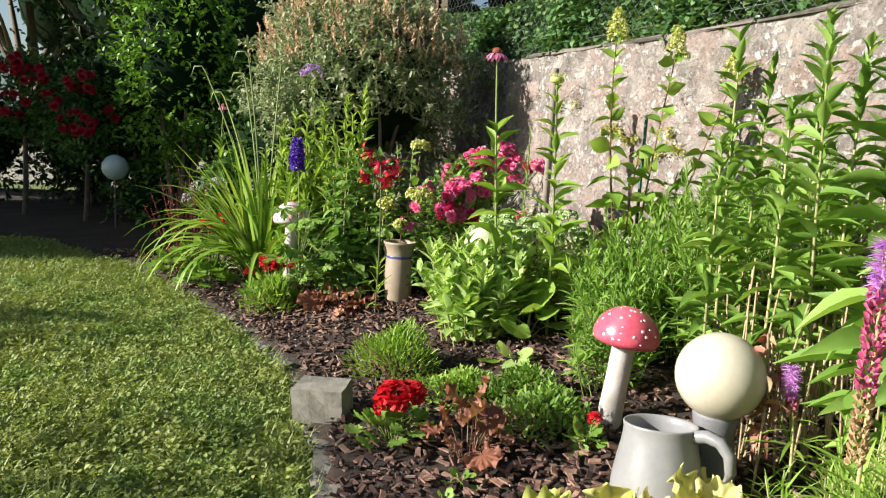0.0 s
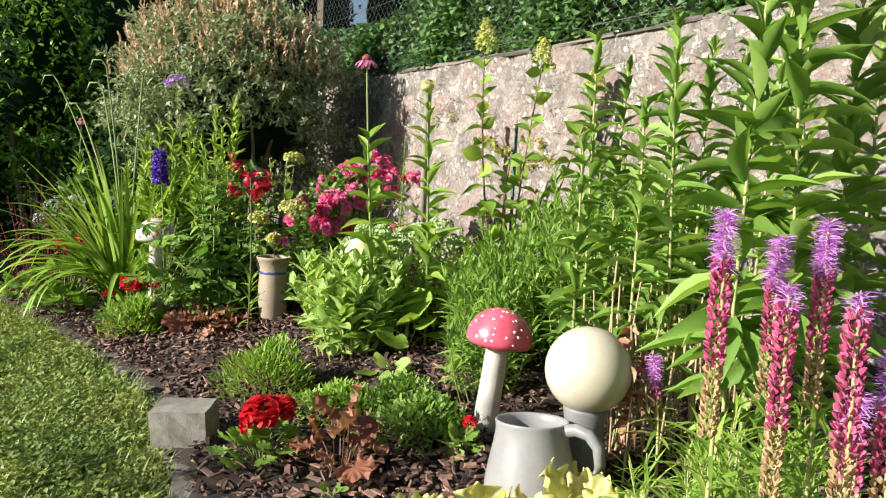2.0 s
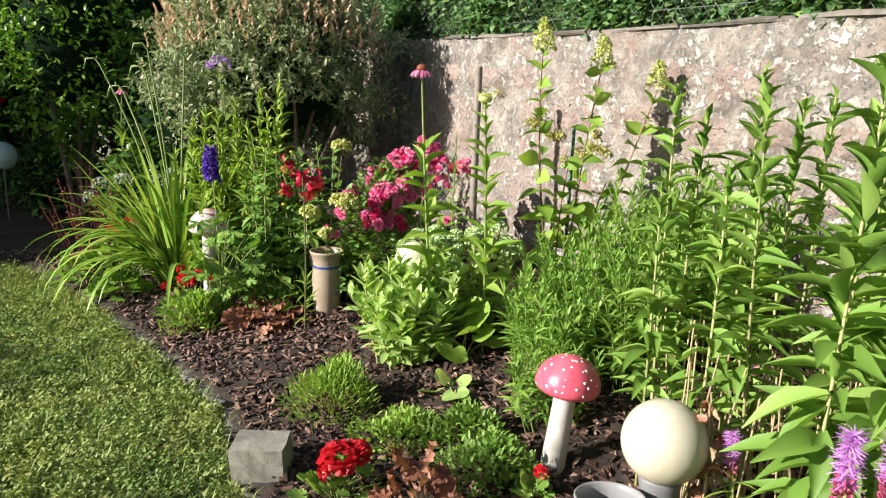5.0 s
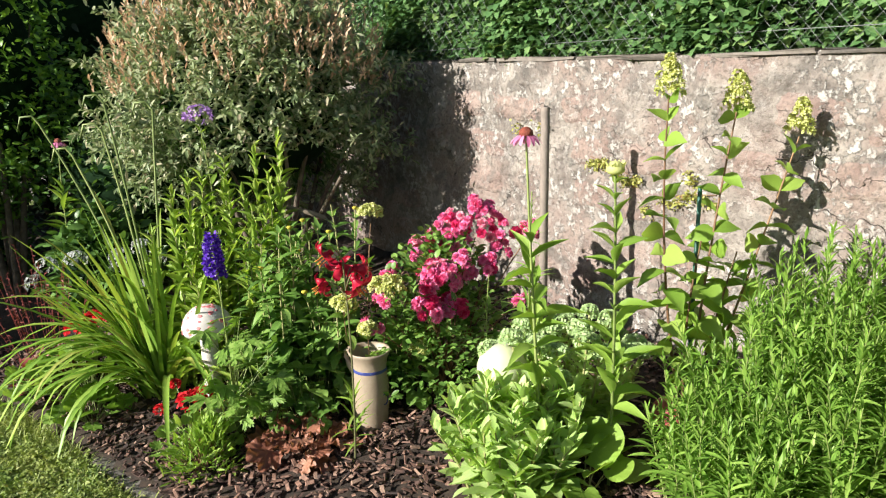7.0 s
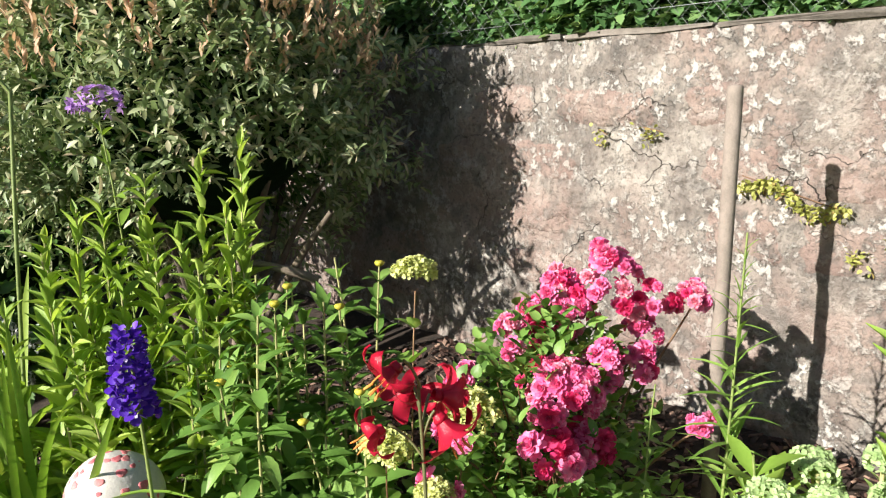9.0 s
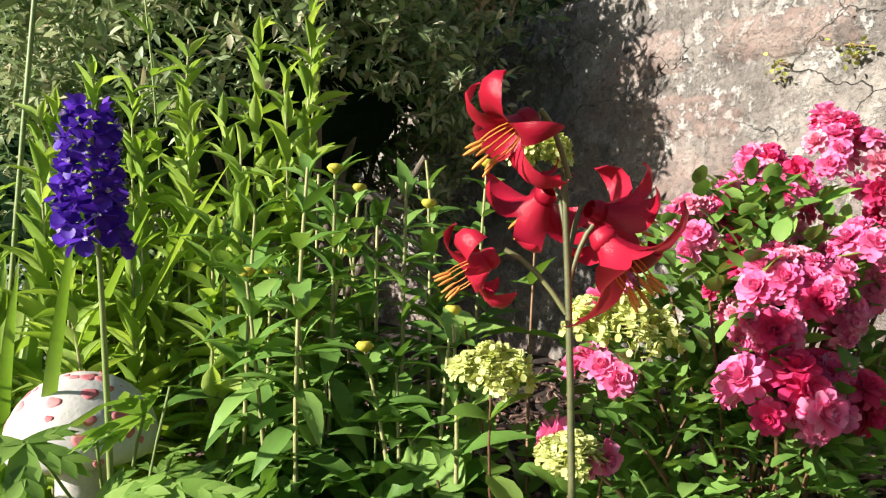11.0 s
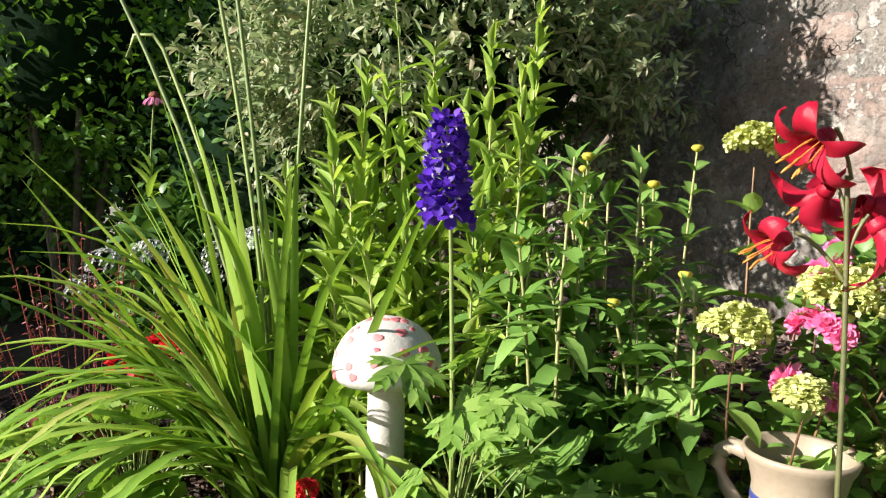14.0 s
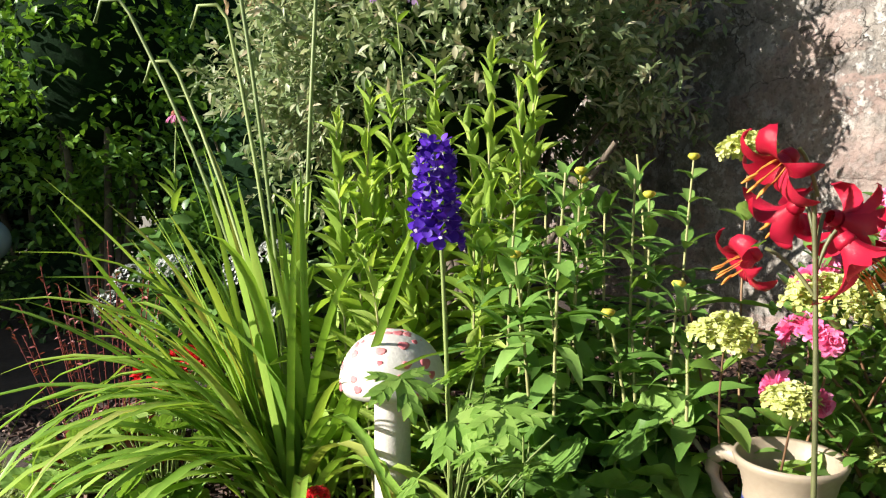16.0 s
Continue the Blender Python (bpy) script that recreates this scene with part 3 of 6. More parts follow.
out = np.array([[wall_relief(u, z) for z in zs] for u in us])
ripple = 0.008 * np.sin(us * 1.3) + 0.004 * np.sin(us * 3.7)
ZZ = ZZ + np.where(ZZ > 1.2, (ZZ - 1.2) / 0.58, 0) * ripple[:, None]
P = np.stack([WALL_AT[0] + WALL_ALONG[0] * U - WALL_IN[0] * out, WALL_AT[1] + WALL_ALONG[1] * U - WALL_IN[1] * out, ZZ], -1)
back = P[:, -1:] + np.array((*(WALL_IN * 0.35), 0.0))
low = back.copy()
low[..., 2] = -0.1
P = np.concatenate([P, back, low], 1)
i, j = np.meshgrid(np.arange(P.shape[0] - 1), np.arange(P.shape[1] - 1), indexing="ij")
m2 = P.shape[1]
F = np.stack([i * m2 + j, i * m2 + j + 1, (i + 1) * m2 + j + 1, (i + 1) * m2 + j], -1).reshape(-1, 4)
wall = part("wall_garden", (P.reshape(-1, 3), F), "wall", label="old garden wall of rough weathered render with lichen", kind="structure")

# ---- plant builders ----
UNIT = {}


def unit_leaf(shape_name, material):
    """Shared unit leaf meshes, three to a kind."""
    key = (shape_name, material)
    if key not in UNIT:
        shape = {"lance": (0.22, 0.7, 1.0, 0.85, 0.45, 0.05), "oval": (0.25, 0.85, 1.0, 0.85, 0.4, 0.05), "strap": (0.8, 1, 1, 0.95, 0.85, 0.6, 0.06)}[shape_name]
        UNIT[key] = []
        for b in (0.10, 0.22, 0.34):
            me = mesh_of("leaf", leaves([(0, 0, 0)], [(0, 1, 0)], 1.0, 1.0, shape, b, 0.14))
            me.materials.append(M[material])
            UNIT[key].append(me)
    return UNIT[key]


def stem_leaves(pts, z0, gap, length, width, shape, lo, hi, pairs=2, droop=0.25, jitter=0.2, top=0.4, turn0=0.0):
    """Leaf bases, ways and sizes up a stem: pairs or whorls that turn as they climb."""
    pts = np.asarray(pts)
    h = pts[-1, 2]
    zs = np.arange(z0, h - 0.01, gap)
    t = np.interp(zs, pts[:, 2], np.linspace(0, 1, len(pts)))
    base = np.stack([np.interp(t, np.linspace(0, 1, len(pts)), pts[:, c]) for c in range(3)], -1)
    f = (zs - z0) / max(h - z0, 1e-3)
    b, w, s = [], [], []
    for k in range(pairs):
        a = turn0 + np.arange(len(zs)) * (1.57 if pairs == 2 else 1.9) + k * 2 * math.pi / pairs + rng.normal(0, jitter, len(zs))
        el = np.radians(lo + (hi - lo) * f + rng.normal(0, 19, len(zs)))
        w.append(np.stack([np.cos(a) * np.cos(el), np.sin(a) * np.cos(el), np.sin(el)], -1))
        b.append(base)
        s.append((1 - (1 - top) * f ** 2) * np.clip(0.55 + 2 * f, 0, 1) * rng.uniform(0.8, 1.15, len(zs)))
    b, w, s = np.concatenate(b), np.concatenate(w), np.concatenate(s)
    return b, w, length * s, width * s


def stem_plant(name, at, label, category, stems, material, stem_mat="stem", z0=0.1, gap=0.06, length=0.1, width=0.03, shape=LANCE, lo=5, hi=55,
               pairs=2, droop=0.25, top=0.45, thick=0.004, group="", singles=None, leafy=1.0):
    """An upright plant. stems: (foot x, foot y, head x, head y, height). singles: unit leaf kind, to make each leaf its own part."""
    root = thing(name, at, label, category, group)
    chunks = []
    for fx, fy, hx, hy, h in stems:
        pts = bent((fx, fy, -0.03), (hx, hy, h), (rng.normal(0, 0.015), rng.normal(0, 0.015), 0), 8)
        part("stem", tube(pts, np.linspace(thick, thick * 0.5, 8), 6), stem_mat, root)
        b, w, l, d = stem_leaves(pts, z0, gap, length, width, shape, lo, hi, pairs, droop, 0.75, top, rng.uniform(0, 6))
        b, w, l, d = (q[b[:, 2] < h * leafy] for q in (b, w, l, d))
        if singles:
            kinds = unit_leaf(singles, material)
            for q in range(len(b)):
                ob = part("leaf", kinds[rng.integers(3)], material, root)
                ob.matrix_basis = frame_of(b[q], w[q], l[q], d[q], rng.normal(0, 0.3))
        else:
            chunks.append(leaves(b, w, l, d, shape, droop + rng.normal(0, 0.08, len(b)), 0.16, 0.35))
    if chunks:
        part("foliage", chunks, material, root, kind="stuff")
    return root


def clump(k, rx, ry, h, hx=1.35, hvar=0.15):
    """Stems of a clump, leaning outwards."""
    out = []
    for q in range(k):
        a, r = q * 2.4 + rng.uniform(-0.4, 0.4), math.sqrt((q + 0.5) / k)
        x, y = math.cos(a) * r, math.sin(a) * r
        out.append((x * rx * 0.55, y * ry * 0.55, x * rx * hx, y * ry * hx, h * (1 - 0.18 * r * r) * (1 + rng.uniform(-hvar, hvar))))
    return out


def mound(name, at, label, category, rx, ry, h, k, length, width, material, shape=LANCE, lo=-10, hi=80, core=True, bend=0.2, turn=0.0):
    """A low dense cushion of small leaves over a dark heart of twigs."""
    root = thing(name, at, label, category, turn=turn)
    d = ways(k, 0, 90)
    rr = rng.uniform(0.55, 1.0, k) * (1 + 0.15 * np.sin(5 * d[:, 0] + 3 * d[:, 1]))
    b = d * rr[:, None] * np.array((rx, ry, h)) * np.array((1, 1, 0.92))
    w = unit(d * 0.8 + ways(k, lo, hi) * 0.9)
    part("foliage", leaves(b, w, length * rng.uniform(0.6, 1.3, k), width * rng.uniform(0.7, 1.2, k), shape, bend, 0.15, 0.8), material, root, kind="stuff")
    tw = [tube(bent((rng.normal(0, rx * 0.15), rng.normal(0, ry * 0.15), -0.03), tuple(v * np.array((rx, ry, h)) * 0.85), (0, 0, 0.02), 4), 0.002, 4) for v in ways(40, 15, 85)]
    part("twig_tangle", tw, "stem_red", root, kind="stuff")
    return root


def leaf_fan(radius, lobes=7, teeth=0.14, cup=0.12, seed=0, wavy=0.06, notch=0.35):
    """A round lobed leaf with a ruffled edge, stalk end at the origin, spreading along +y."""
    r = np.random.default_rng(seed)
    na, nr = 76, 5
    a = np.linspace(-math.pi + notch, math.pi - notch, na)
    edge = 1 + teeth * np.abs(np.cos(a * lobes / 2)) * 1.6 - teeth + 0.3 * teeth * np.cos(a * lobes * 2 + 1) + 0.04 * np.sin(2 * a + r.uniform(0, 6))
    edge *= 0.62 + 0.38 * np.cos(a / 2)
    v = []
    for q in range(nr + 1):
        f = q / nr
        rad = radius * f * (1 + (edge - 1) * f)
        z = cup * radius * f * f * (1 + 0.6 * np.cos(2 * a)) + wavy * radius * f ** 3 * (np.sin(a * lobes + r.uniform(0, 6)) + 0.5 * np.sin(a * lobes * 1.9 + r.uniform(0, 6))) + 0.012 * radius * f * r.normal(0, 1, na)
        v.append(np.stack([np.sin(a) * rad, np.cos(a) * rad + 0.25 * radius * f, z], -1))
    v = np.array(v).reshape(-1, 3)
    i, j = np.meshgrid(np.arange(nr), np.arange(na - 1), indexing="ij")
    f = np.stack([i * na + j, i * na + j + 1, (i + 1) * na + j + 1, (i + 1) * na + j], -1).reshape(-1, 4)
    return v, f


def cut_leaf(seed):
    """A leaf cut into five toothed fingers, stalk end at the origin."""
    r = np.random.default_rng(seed)
    b, w, l, d = [], [], [], []
    for a, ln in ((-1.75, 0.62), (-0.85, 0.9), (0.0, 1.0), (0.85, 0.9), (1.75, 0.62)):
        a += r.normal(0, 0.08)
        way = np.array((math.sin(a), math.cos(a), r.normal(0.05, 0.06)))
        b.append((0, 0, 0)), w.append(way), l.append(ln * 1.15), d.append(ln * 0.42)
        for s, t in ((-0.6, 0.42), (0.6, 0.42), (-0.5, 0.64), (0.5, 0.64)):
            b.append(way * ln * t), w.append(np.array((math.sin(a + s), math.cos(a + s), way[2]))), l.append(ln * 0.46), d.append(ln * 0.19)
    return leaves(b, w, np.array(l), np.array(d), (0.3, 0.75, 1.0, 0.6, 0.05), 0.12, 0.1)


def rosette(name, at, label, category, k, radius, h, size, material, lobes=7, teeth=0.14, wavy=0.08, lo=5, hi=60, stem_mat="stem_red"):
    """A clump of round lobed leaves on stalks; each leaf a part."""
    root = thing(name, at, label, category)
    kinds = []
    for q in range(4):
        me = mesh_of("leaf", leaf_fan(1.0, lobes, teeth, 0.15, q + 3, wavy))
        me.materials.append(M[material])
        kinds.append(me)
    stalks = []
    for q in range(k):
        a, f = q * 2.4 + rng.uniform(-0.3, 0.3), math.sqrt((q + 0.4) / k)
        foot = (0.15 * radius * math.cos(a), 0.15 * radius * math.sin(a), -0.02)
        tip = (radius * f * math.cos(a), radius * f * math.sin(a), h * (1.05 - 0.75 * f * f) * rng.uniform(0.8, 1.1))
        stalks.append(tube(bent(foot, tip, (0, 0, 0.03), 5), 0.0025, 4))
        el = math.radians(lo + (hi - lo) * (1 - f) + rng.normal(0, 12))
        way = (math.cos(a) * math.cos(el), math.sin(a) * math.cos(el), math.sin(el) - 0.15)
        s = size * rng.uniform(0.65, 1.3)
        ob = part("leaf", kinds[q % 4], material, root)
        ob.matrix_basis = frame_of(tip, way, s, s, rng.normal(0, 0.35))
    part("stalk_tangle", stalks, stem_mat, root, kind="stuff")
    return root


def floret_head(rx, rz, k, size, petals=4, cone=True):
    """A head of many small flowers."""
    d = ways(k, -25, 90)
    taper = (1 - 0.5 * np.clip(d[:, 2:], 0, 1)) if cone else 1.0
    b = d * np.array((rx, rx, rz)) * taper
    b = np.repeat(b, petals, 0)
    dd = np.repeat(d, petals, 0)
    a = np.tile(np.arange(petals) * 2 * math.pi / petals, k)
    s = unit(np.cross(dd, (0.2, 0.3, 0.93)))
    t = np.cross(dd, s)
    w = s * np.cos(a)[:, None] + t * np.sin(a)[:, None] + dd * 0.35
    return leaves(b, w, size * rng.uniform(0.8, 1.2, len(b)), size * 0.8, (0.4, 1.0, 0.6), 0.1, 0.1)


def lumpy_head(rx, rz, lumps, k, size, cone=True):
    """A panicle or mophead made of small rounded clusters of florets."""
    ch = []
    for q in range(lumps):
        f, a = (q + 0.5) / lumps, q * 2.4
        if cone:
            r, z = rx * (1 - f) ** 0.7, rz * f
        else:
            el = math.asin(-0.2 + 1.2 * f)
            r, z = rx * math.cos(el), rz * math.sin(el)
        v, g = floret_head(rx * 0.36, rx * 0.3, k, size, 4, False)
        ch.append((v + np.array((math.cos(a) * r, math.sin(a) * r, z)) + rng.normal(0, rx * 0.07, 3), g))
    return ch


# ---- the bed: ornaments ----
def globe_on_foot(at, r, label, glaze, foot_h, foot="grey_clay"):
    root = thing("garden_globe", at, label, "garden ornament")
    part("globe", ball(r, (0, 0, foot_h + r * 0.93), 24, 40), glaze, root)
    part("foot", lathe([(0.001, -0.03), (r * 0.62, -0.03), (r * 0.6, 0.0), (r * 0.5, foot_h * 0.5), (r * 0.46, foot_h * 0.8), (r * 0.52, foot_h), (r * 0.5, foot_h + 0.012), (0.02, foot_h + 0.004)], 28), foot, root, "dark grey clay foot")
    return root


def toadstool(at, cap_r, cap_h, stem_r, h, cap_mat, spot_mat, spots, label, lean=0.0, droop=0.25):
    root = thing("toadstool", at, label, "garden ornament")
    root.matrix_basis = pose(*at, 0, lean, 0)
    part("stem", lathe([(0.001, -0.03), (stem_r * 1.12, -0.03), (stem_r * 1.1, 0.02), (stem_r, h * 0.35), (stem_r * 0.97, h * 0.7), (stem_r * 1.05, h - cap_h * 0.5), (stem_r * 0.5, h - cap_h * 0.4)], 26, 0.015), "white_clay", root, "white stem")
    a = np.linspace(0, math.pi / 2, 12)
    under = h - cap_h
    prof = [(stem_r * 0.6, under + cap_h * 0.12), (cap_r * 0.7, under + cap_h * 0.02), (cap_r * 0.93, under)] + [(max(cap_r * math.cos(t), 1e-4), under + cap_h * 0.12 + cap_h * 0.88 * math.sin(t)) for t in a]
    cap = part("cap", lathe(prof, 44, 0.02), cap_mat, root)
    for q in range(spots):
        e = math.radians([4, 18, 34, 52, 74][q % 5] + rng.uniform(-6, 6))
        t = q * 2.4 + rng.uniform(-0.35, 0.35)
        nrm = Vector((math.cos(t) * math.cos(e) / cap_r, math.sin(t) * math.cos(e) / cap_r, math.sin(e) / cap_h)).normalized()
        pos = Vector((cap_r * math.cos(e) * math.cos(t), cap_r * math.cos(e) * math.sin(t), under + cap_h * (0.12 + 0.88 * math.sin(e))))
        s = cap_r * rng.uniform(0.05, 0.10) * (1.25 if cap_mat == "white_clay" else 0.62)
        ob = part("spot", lathe([(s * 0.9, -0.003), (s * 0.84, -0.0002), (s * 0.5, 0.0004), (0.0005, 0.0006)], 14, 0.12), spot_mat, cap)
        ob.matrix_basis = Matrix.Translation(pos) @ nrm.to_track_quat("Z", "Y").to_matrix().to_4x4()
    return root


jug_at = on_bed(0.752, 2.56)
jug = thing("stoneware_jug", jug_at, "grey salt-glazed stoneware jug with a loop handle", "jug")
jug.matrix_basis = pose(*jug_at, -7, 0, 0) @ pose(0, 0, 0, 0, 0, -40) @ Matrix.Diagonal((0.92, 0.92, 0.92, 1))
part("body", lathe([(0.001, 0.004), (0.120, 0.0), (0.131, 0.01), (0.135, 0.04), (0.132, 0.09), (0.121, 0.15), (0.110, 0.20), (0.1055, 0.228), (0.105, 0.246), (0.107, 0.256), (0.107, 0.260), (0.104, 0.263), (0.099, 0.258), (0.096, 0.24), (0.098, 0.19), (0.118, 0.06), (0.001, 0.03)], 48), "jug", jug)
hp = [(0.100, 0, 0.244), (0.138, 0, 0.254), (0.176, 0, 0.246), (0.204, 0, 0.215), (0.210, 0, 0.172), (0.194, 0, 0.128), (0.162, 0, 0.094), (0.122, 0, 0.068)]
part("handle", tube(hp, [0.019, 0.0185, 0.0175, 0.017, 0.016, 0.015, 0.015, 0.019], 14), "jug", jug)

toadstool(on_bed(0.715, 3.11), 0.110, 0.122, 0.039, 0.42, "red_glaze", "spot_white", 54, "glossy red toadstool with white spots on a white stem", lean=6)
globe_on_foot(on_bed(0.925, 2.68), 0.121, "cream glazed ceramic globe on a dark grey foot", "globe", 0.21)
toadstool((-0.978, 5.20, 0.095), 0.117, 0.135, 0.041, 0.585, "white_clay", "spot_red", 56, "white clay toadstool with painted red spots")
globe_on_foot(on_bed(0.25, 4.38), 0.10, "pale green glazed globe half hidden in sedum", "globe_green", 0.31)

crock = thing("stoneware_crock", (-0.238, 4.88, 0.113), "tall beige stoneware crock with a blue band", "crock", turn=135)
part("body", lathe([(0.001, 0.0), (0.066, -0.005), (0.072, 0.012), (0.078, 0.09), (0.084, 0.17), (0.083, 0.24), (0.078, 0.30), (0.076, 0.335), (0.083, 0.365), (0.093, 0.385), (0.097, 0.395), (0.094, 0.402), (0.087, 0.398), (0.080, 0.37), (0.070, 0.33), (0.074, 0.2), (0.065, 0.05), (0.001, 0.04)], 44), "crock", crock)
part("band", lathe([(0.0773, 0.304), (0.0782, 0.306), (0.0775, 0.318), (0.0765, 0.320)], 44), "blue", crock, "cobalt blue painted band")
part("handle", tube([(0.088, 0, 0.372), (0.118, 0, 0.378), (0.138, 0, 0.362), (0.142, 0, 0.335), (0.128, 0, 0.30), (0.103, 0, 0.27), (0.080, 0, 0.255)], [0.016, 0.0165, 0.015, 0.014, 0.014, 0.014, 0.016], 10), "crock", crock)
part("painted_mark", tube([(-0.082, 0.012, 0.20), (-0.084, -0.004, 0.205), (-0.083, -0.018, 0.19), (-0.083, -0.018, 0.165), (-0.084, -0.004, 0.152), (-0.082, 0.012, 0.155)], 0.003, 6), "blue", crock, "cobalt blue painted mark")
ob = thing("red_ball", on_bed(0.93, 4.30), "dusty red clay garden ball lying on the soil", "garden ornament")
part("shell", ball(0.075, (0, 0, 0.06), 16, 26), "terracotta", ob)

# ---- stakes and posts ----
ob = thing("wooden_post", on_bed(0.60, 4.95), "grey weathered round wooden post", "post")
part("pole", lathe([(0.001, -0.05), (0.021, -0.05), (0.021, 0.4), (0.0195, 0.8), (0.020, 1.262), (0.017, 1.268), (0.0005, 1.266)], 14, 0.03), "post", ob)
ob = thing("plant_stake", on_bed(1.0, 4.30), "thin green plastic plant stake", "plant stake")
part("cane", lathe([(0.001, -0.05), (0.0085, -0.05), (0.008, 0.5), (0.008, 0.98), (0.001, 0.985)], 8, 0.05), "stake", ob)

tag = thing("plant_label", on_bed(1.27, 4.16), "pale printed plant label stuck in the soil", "plant label", turn=-30)
part("card", box(-0.025, 0.025, -0.001, 0.001, 0.03, 0.13), "spot_white", tag, "white printed card", smooth=False)
part("picture", box(-0.021, 0.021, -0.003, -0.0015, 0.07, 0.125), "cone_pink", tag, "faded pink picture", smooth=False)
part("spike", box(-0.008, 0.008, -0.001, 0.001, -0.05, 0.028), "spot_white", tag, smooth=False)

# ---- the bed: plants near the lawn's corner ----
def geranium(at, label, heads, k=26, r=0.11, h=0.10):
    root = rosette("geranium", at, label, "geranium", k, r, h, 0.038, "mid", 9, 0.07, 0.05, 10, 70, "stem")
    for x, y, z, s in heads:
        head = part("flower_head", floret_head(s, s * 0.75, int(26), s * 0.62, 5, False), "scarlet", root, "scarlet flower head")
        head.location = (x, y, z)
        part("flower_stem", tube(bent((x * 0.2, y * 0.2, 0), (x, y, z), (0, 0, 0.02), 5), 0.0025, 5), "stem", root)
    return root


geranium(on_bed(-0.02, 3.08), "scarlet geranium with round green leaves", [(0.0, 0.0, 0.155, 0.055), (0.055, 0.03, 0.165, 0.04), (-0.03, -0.02, 0.13, 0.035)], 30, 0.14, 0.1)
geranium(on_bed(-1.03, 4.93), "scarlet geranium among drying leaves", [(-0.02, 0.03, 0.24, 0.045), (0.03, 0.06, 0.25, 0.04), (0.12, 0.05, 0.24, 0.02), (-0.17, 0.12, 0.17, 0.025), (-0.11, 0.22, 0.25, 0.022)], 40, 0.2, 0.15)
geranium(on_bed(-1.72, 5.75), "scarlet geranium beside the daylily", [(-0.02, 0.0, 0.36, 0.05), (0.06, 0.05, 0.40, 0.045), (0.0, 0.08, 0.34, 0.04), (0.12, 0.0, 0.42, 0.03)], 80, 0.32, 0.24)
rosette("broad_leaf_plant", on_bed(-1.62, 5.42), "low green leaves at the foot of the daylily", "plant", 26, 0.16, 0.12, 0.05, "mid", 7, 0.1, 0.06, 0, 60, "stem")
rosette("broad_leaf_plant", on_bed(-1.98, 5.80), "low green leaves at the corner of the bed", "plant", 30, 0.2, 0.14, 0.055, "mid", 7, 0.1, 0.06, 0, 60, "stem")
geranium(on_bed(0.62, 2.95), "small red geranium beside the jug", [(0.02, 0.0, 0.10, 0.02)], 8, 0.05, 0.05)
rosette("heuchera", on_bed(0.24, 2.90), "copper brown heuchera with ruffled leaves", "heuchera", 12, 0.12, 0.19, 0.052, "brown", 7, 0.10, 0.22, 5, 75)
rosette("heuchera", on_bed(-0.56, 4.78), "copper brown heuchera lying low on the bark", "heuchera", 20, 0.19, 0.09, 0.075, "brown", 7, 0.10, 0.22, -15, 40)
rosette("heuchera", on_bed(0.58, 2.26), "lime yellow heuchera with large ruffled leaves", "heuchera", 50, 0.25, 0.12, 0.070, "lime", 7, 0.10, 0.26, -5, 75, "stem_pale")
rosette("heuchera", on_bed(0.82, 2.34), "lime yellow heuchera beside the jug", "heuchera", 20, 0.15, 0.11, 0.068, "lime", 7, 0.10, 0.26, -5, 75, "stem_pale")
mound("foliage_plant", on_bed(-0.98, 4.80), "bushy yellow-green tuft round the geranium", "perennial", 0.17, 0.15, 0.20, 900, 0.05, 0.012, "bright", LANCE, 20, 85)
mound("candytuft", on_bed(-0.09, 3.72), "low bushy green perennial with needle leaves", "shrub", 0.21, 0.19, 0.22, 2000, 0.04, 0.007, "bright", LANCE, 20, 85)
mound("cushion_plant", on_bed(0.22, 3.42), "low spreading yellow-green cushion plant", "ground cover", 0.22, 0.17, 0.10, 1300, 0.028, 0.011, "bright", OVAL)
mound("cushion_plant", on_bed(0.50, 3.10), "low green cushion plant with small leaves", "ground cover", 0.20, 0.18, 0.14, 1300, 0.032, 0.012, "mid", OVAL)
mound("cushion_plant", on_bed(0.44, 3.36), "low green cushion plant beside the toadstool", "ground cover", 0.17, 0.15, 0.13, 900, 0.03, 0.011, "mid", OVAL)
mound("grass_tuft", on_bed(0.20, 2.42), "small green tuft at the edge of the bed", "ground cover", 0.12, 0.10, 0.07, 500, 0.05, 0.006, "mid", BLADE, 20, 80)

# sedum
stem_plant("sedum", on_bed(0.22, 4.12), "pale green fleshy sedum clump with unopened heads", "sedum", clump(40, 0.26, 0.20, 0.45, 1.12, 0.16), "sedum", "stem_pale", 0.04, 0.034, 0.115, 0.05, OVAL, 15, 60, 3, 0.10, 0.6, 0.006)
sed = thing("sedum", on_bed(0.54, 4.40), "pale green sedum with broccoli-like flower heads", "sedum")
ch, hd = [], []
for fx, fy, hx, hy, h in clump(26, 0.30, 0.20, 0.50, 1.15, 0.14):
    pts = bent((fx, fy, -0.03), (hx, hy, h), (0, 0, 0), 6)
    part("stem", tube(pts, 0.005, 6), "stem_pale", sed)
    b, w, l, d = stem_leaves(pts, 0.05, 0.036, 0.09, 0.036, OVAL, 15, 50, 3)
    ch.append(leaves(b, w, l, d, OVAL, 0.12, 0.16, 0.3))
    v, f = floret_head(rng.uniform(0.03, 0.05), 0.03, 80, 0.013, 4, False)
    hd.append((v + np.array((hx, hy, h)), f))
part("foliage", ch, "sedum", sed, kind="stuff")
part("flower_head_mass", hd, "sedum_head", sed, "pale green budded heads", kind="stuff")

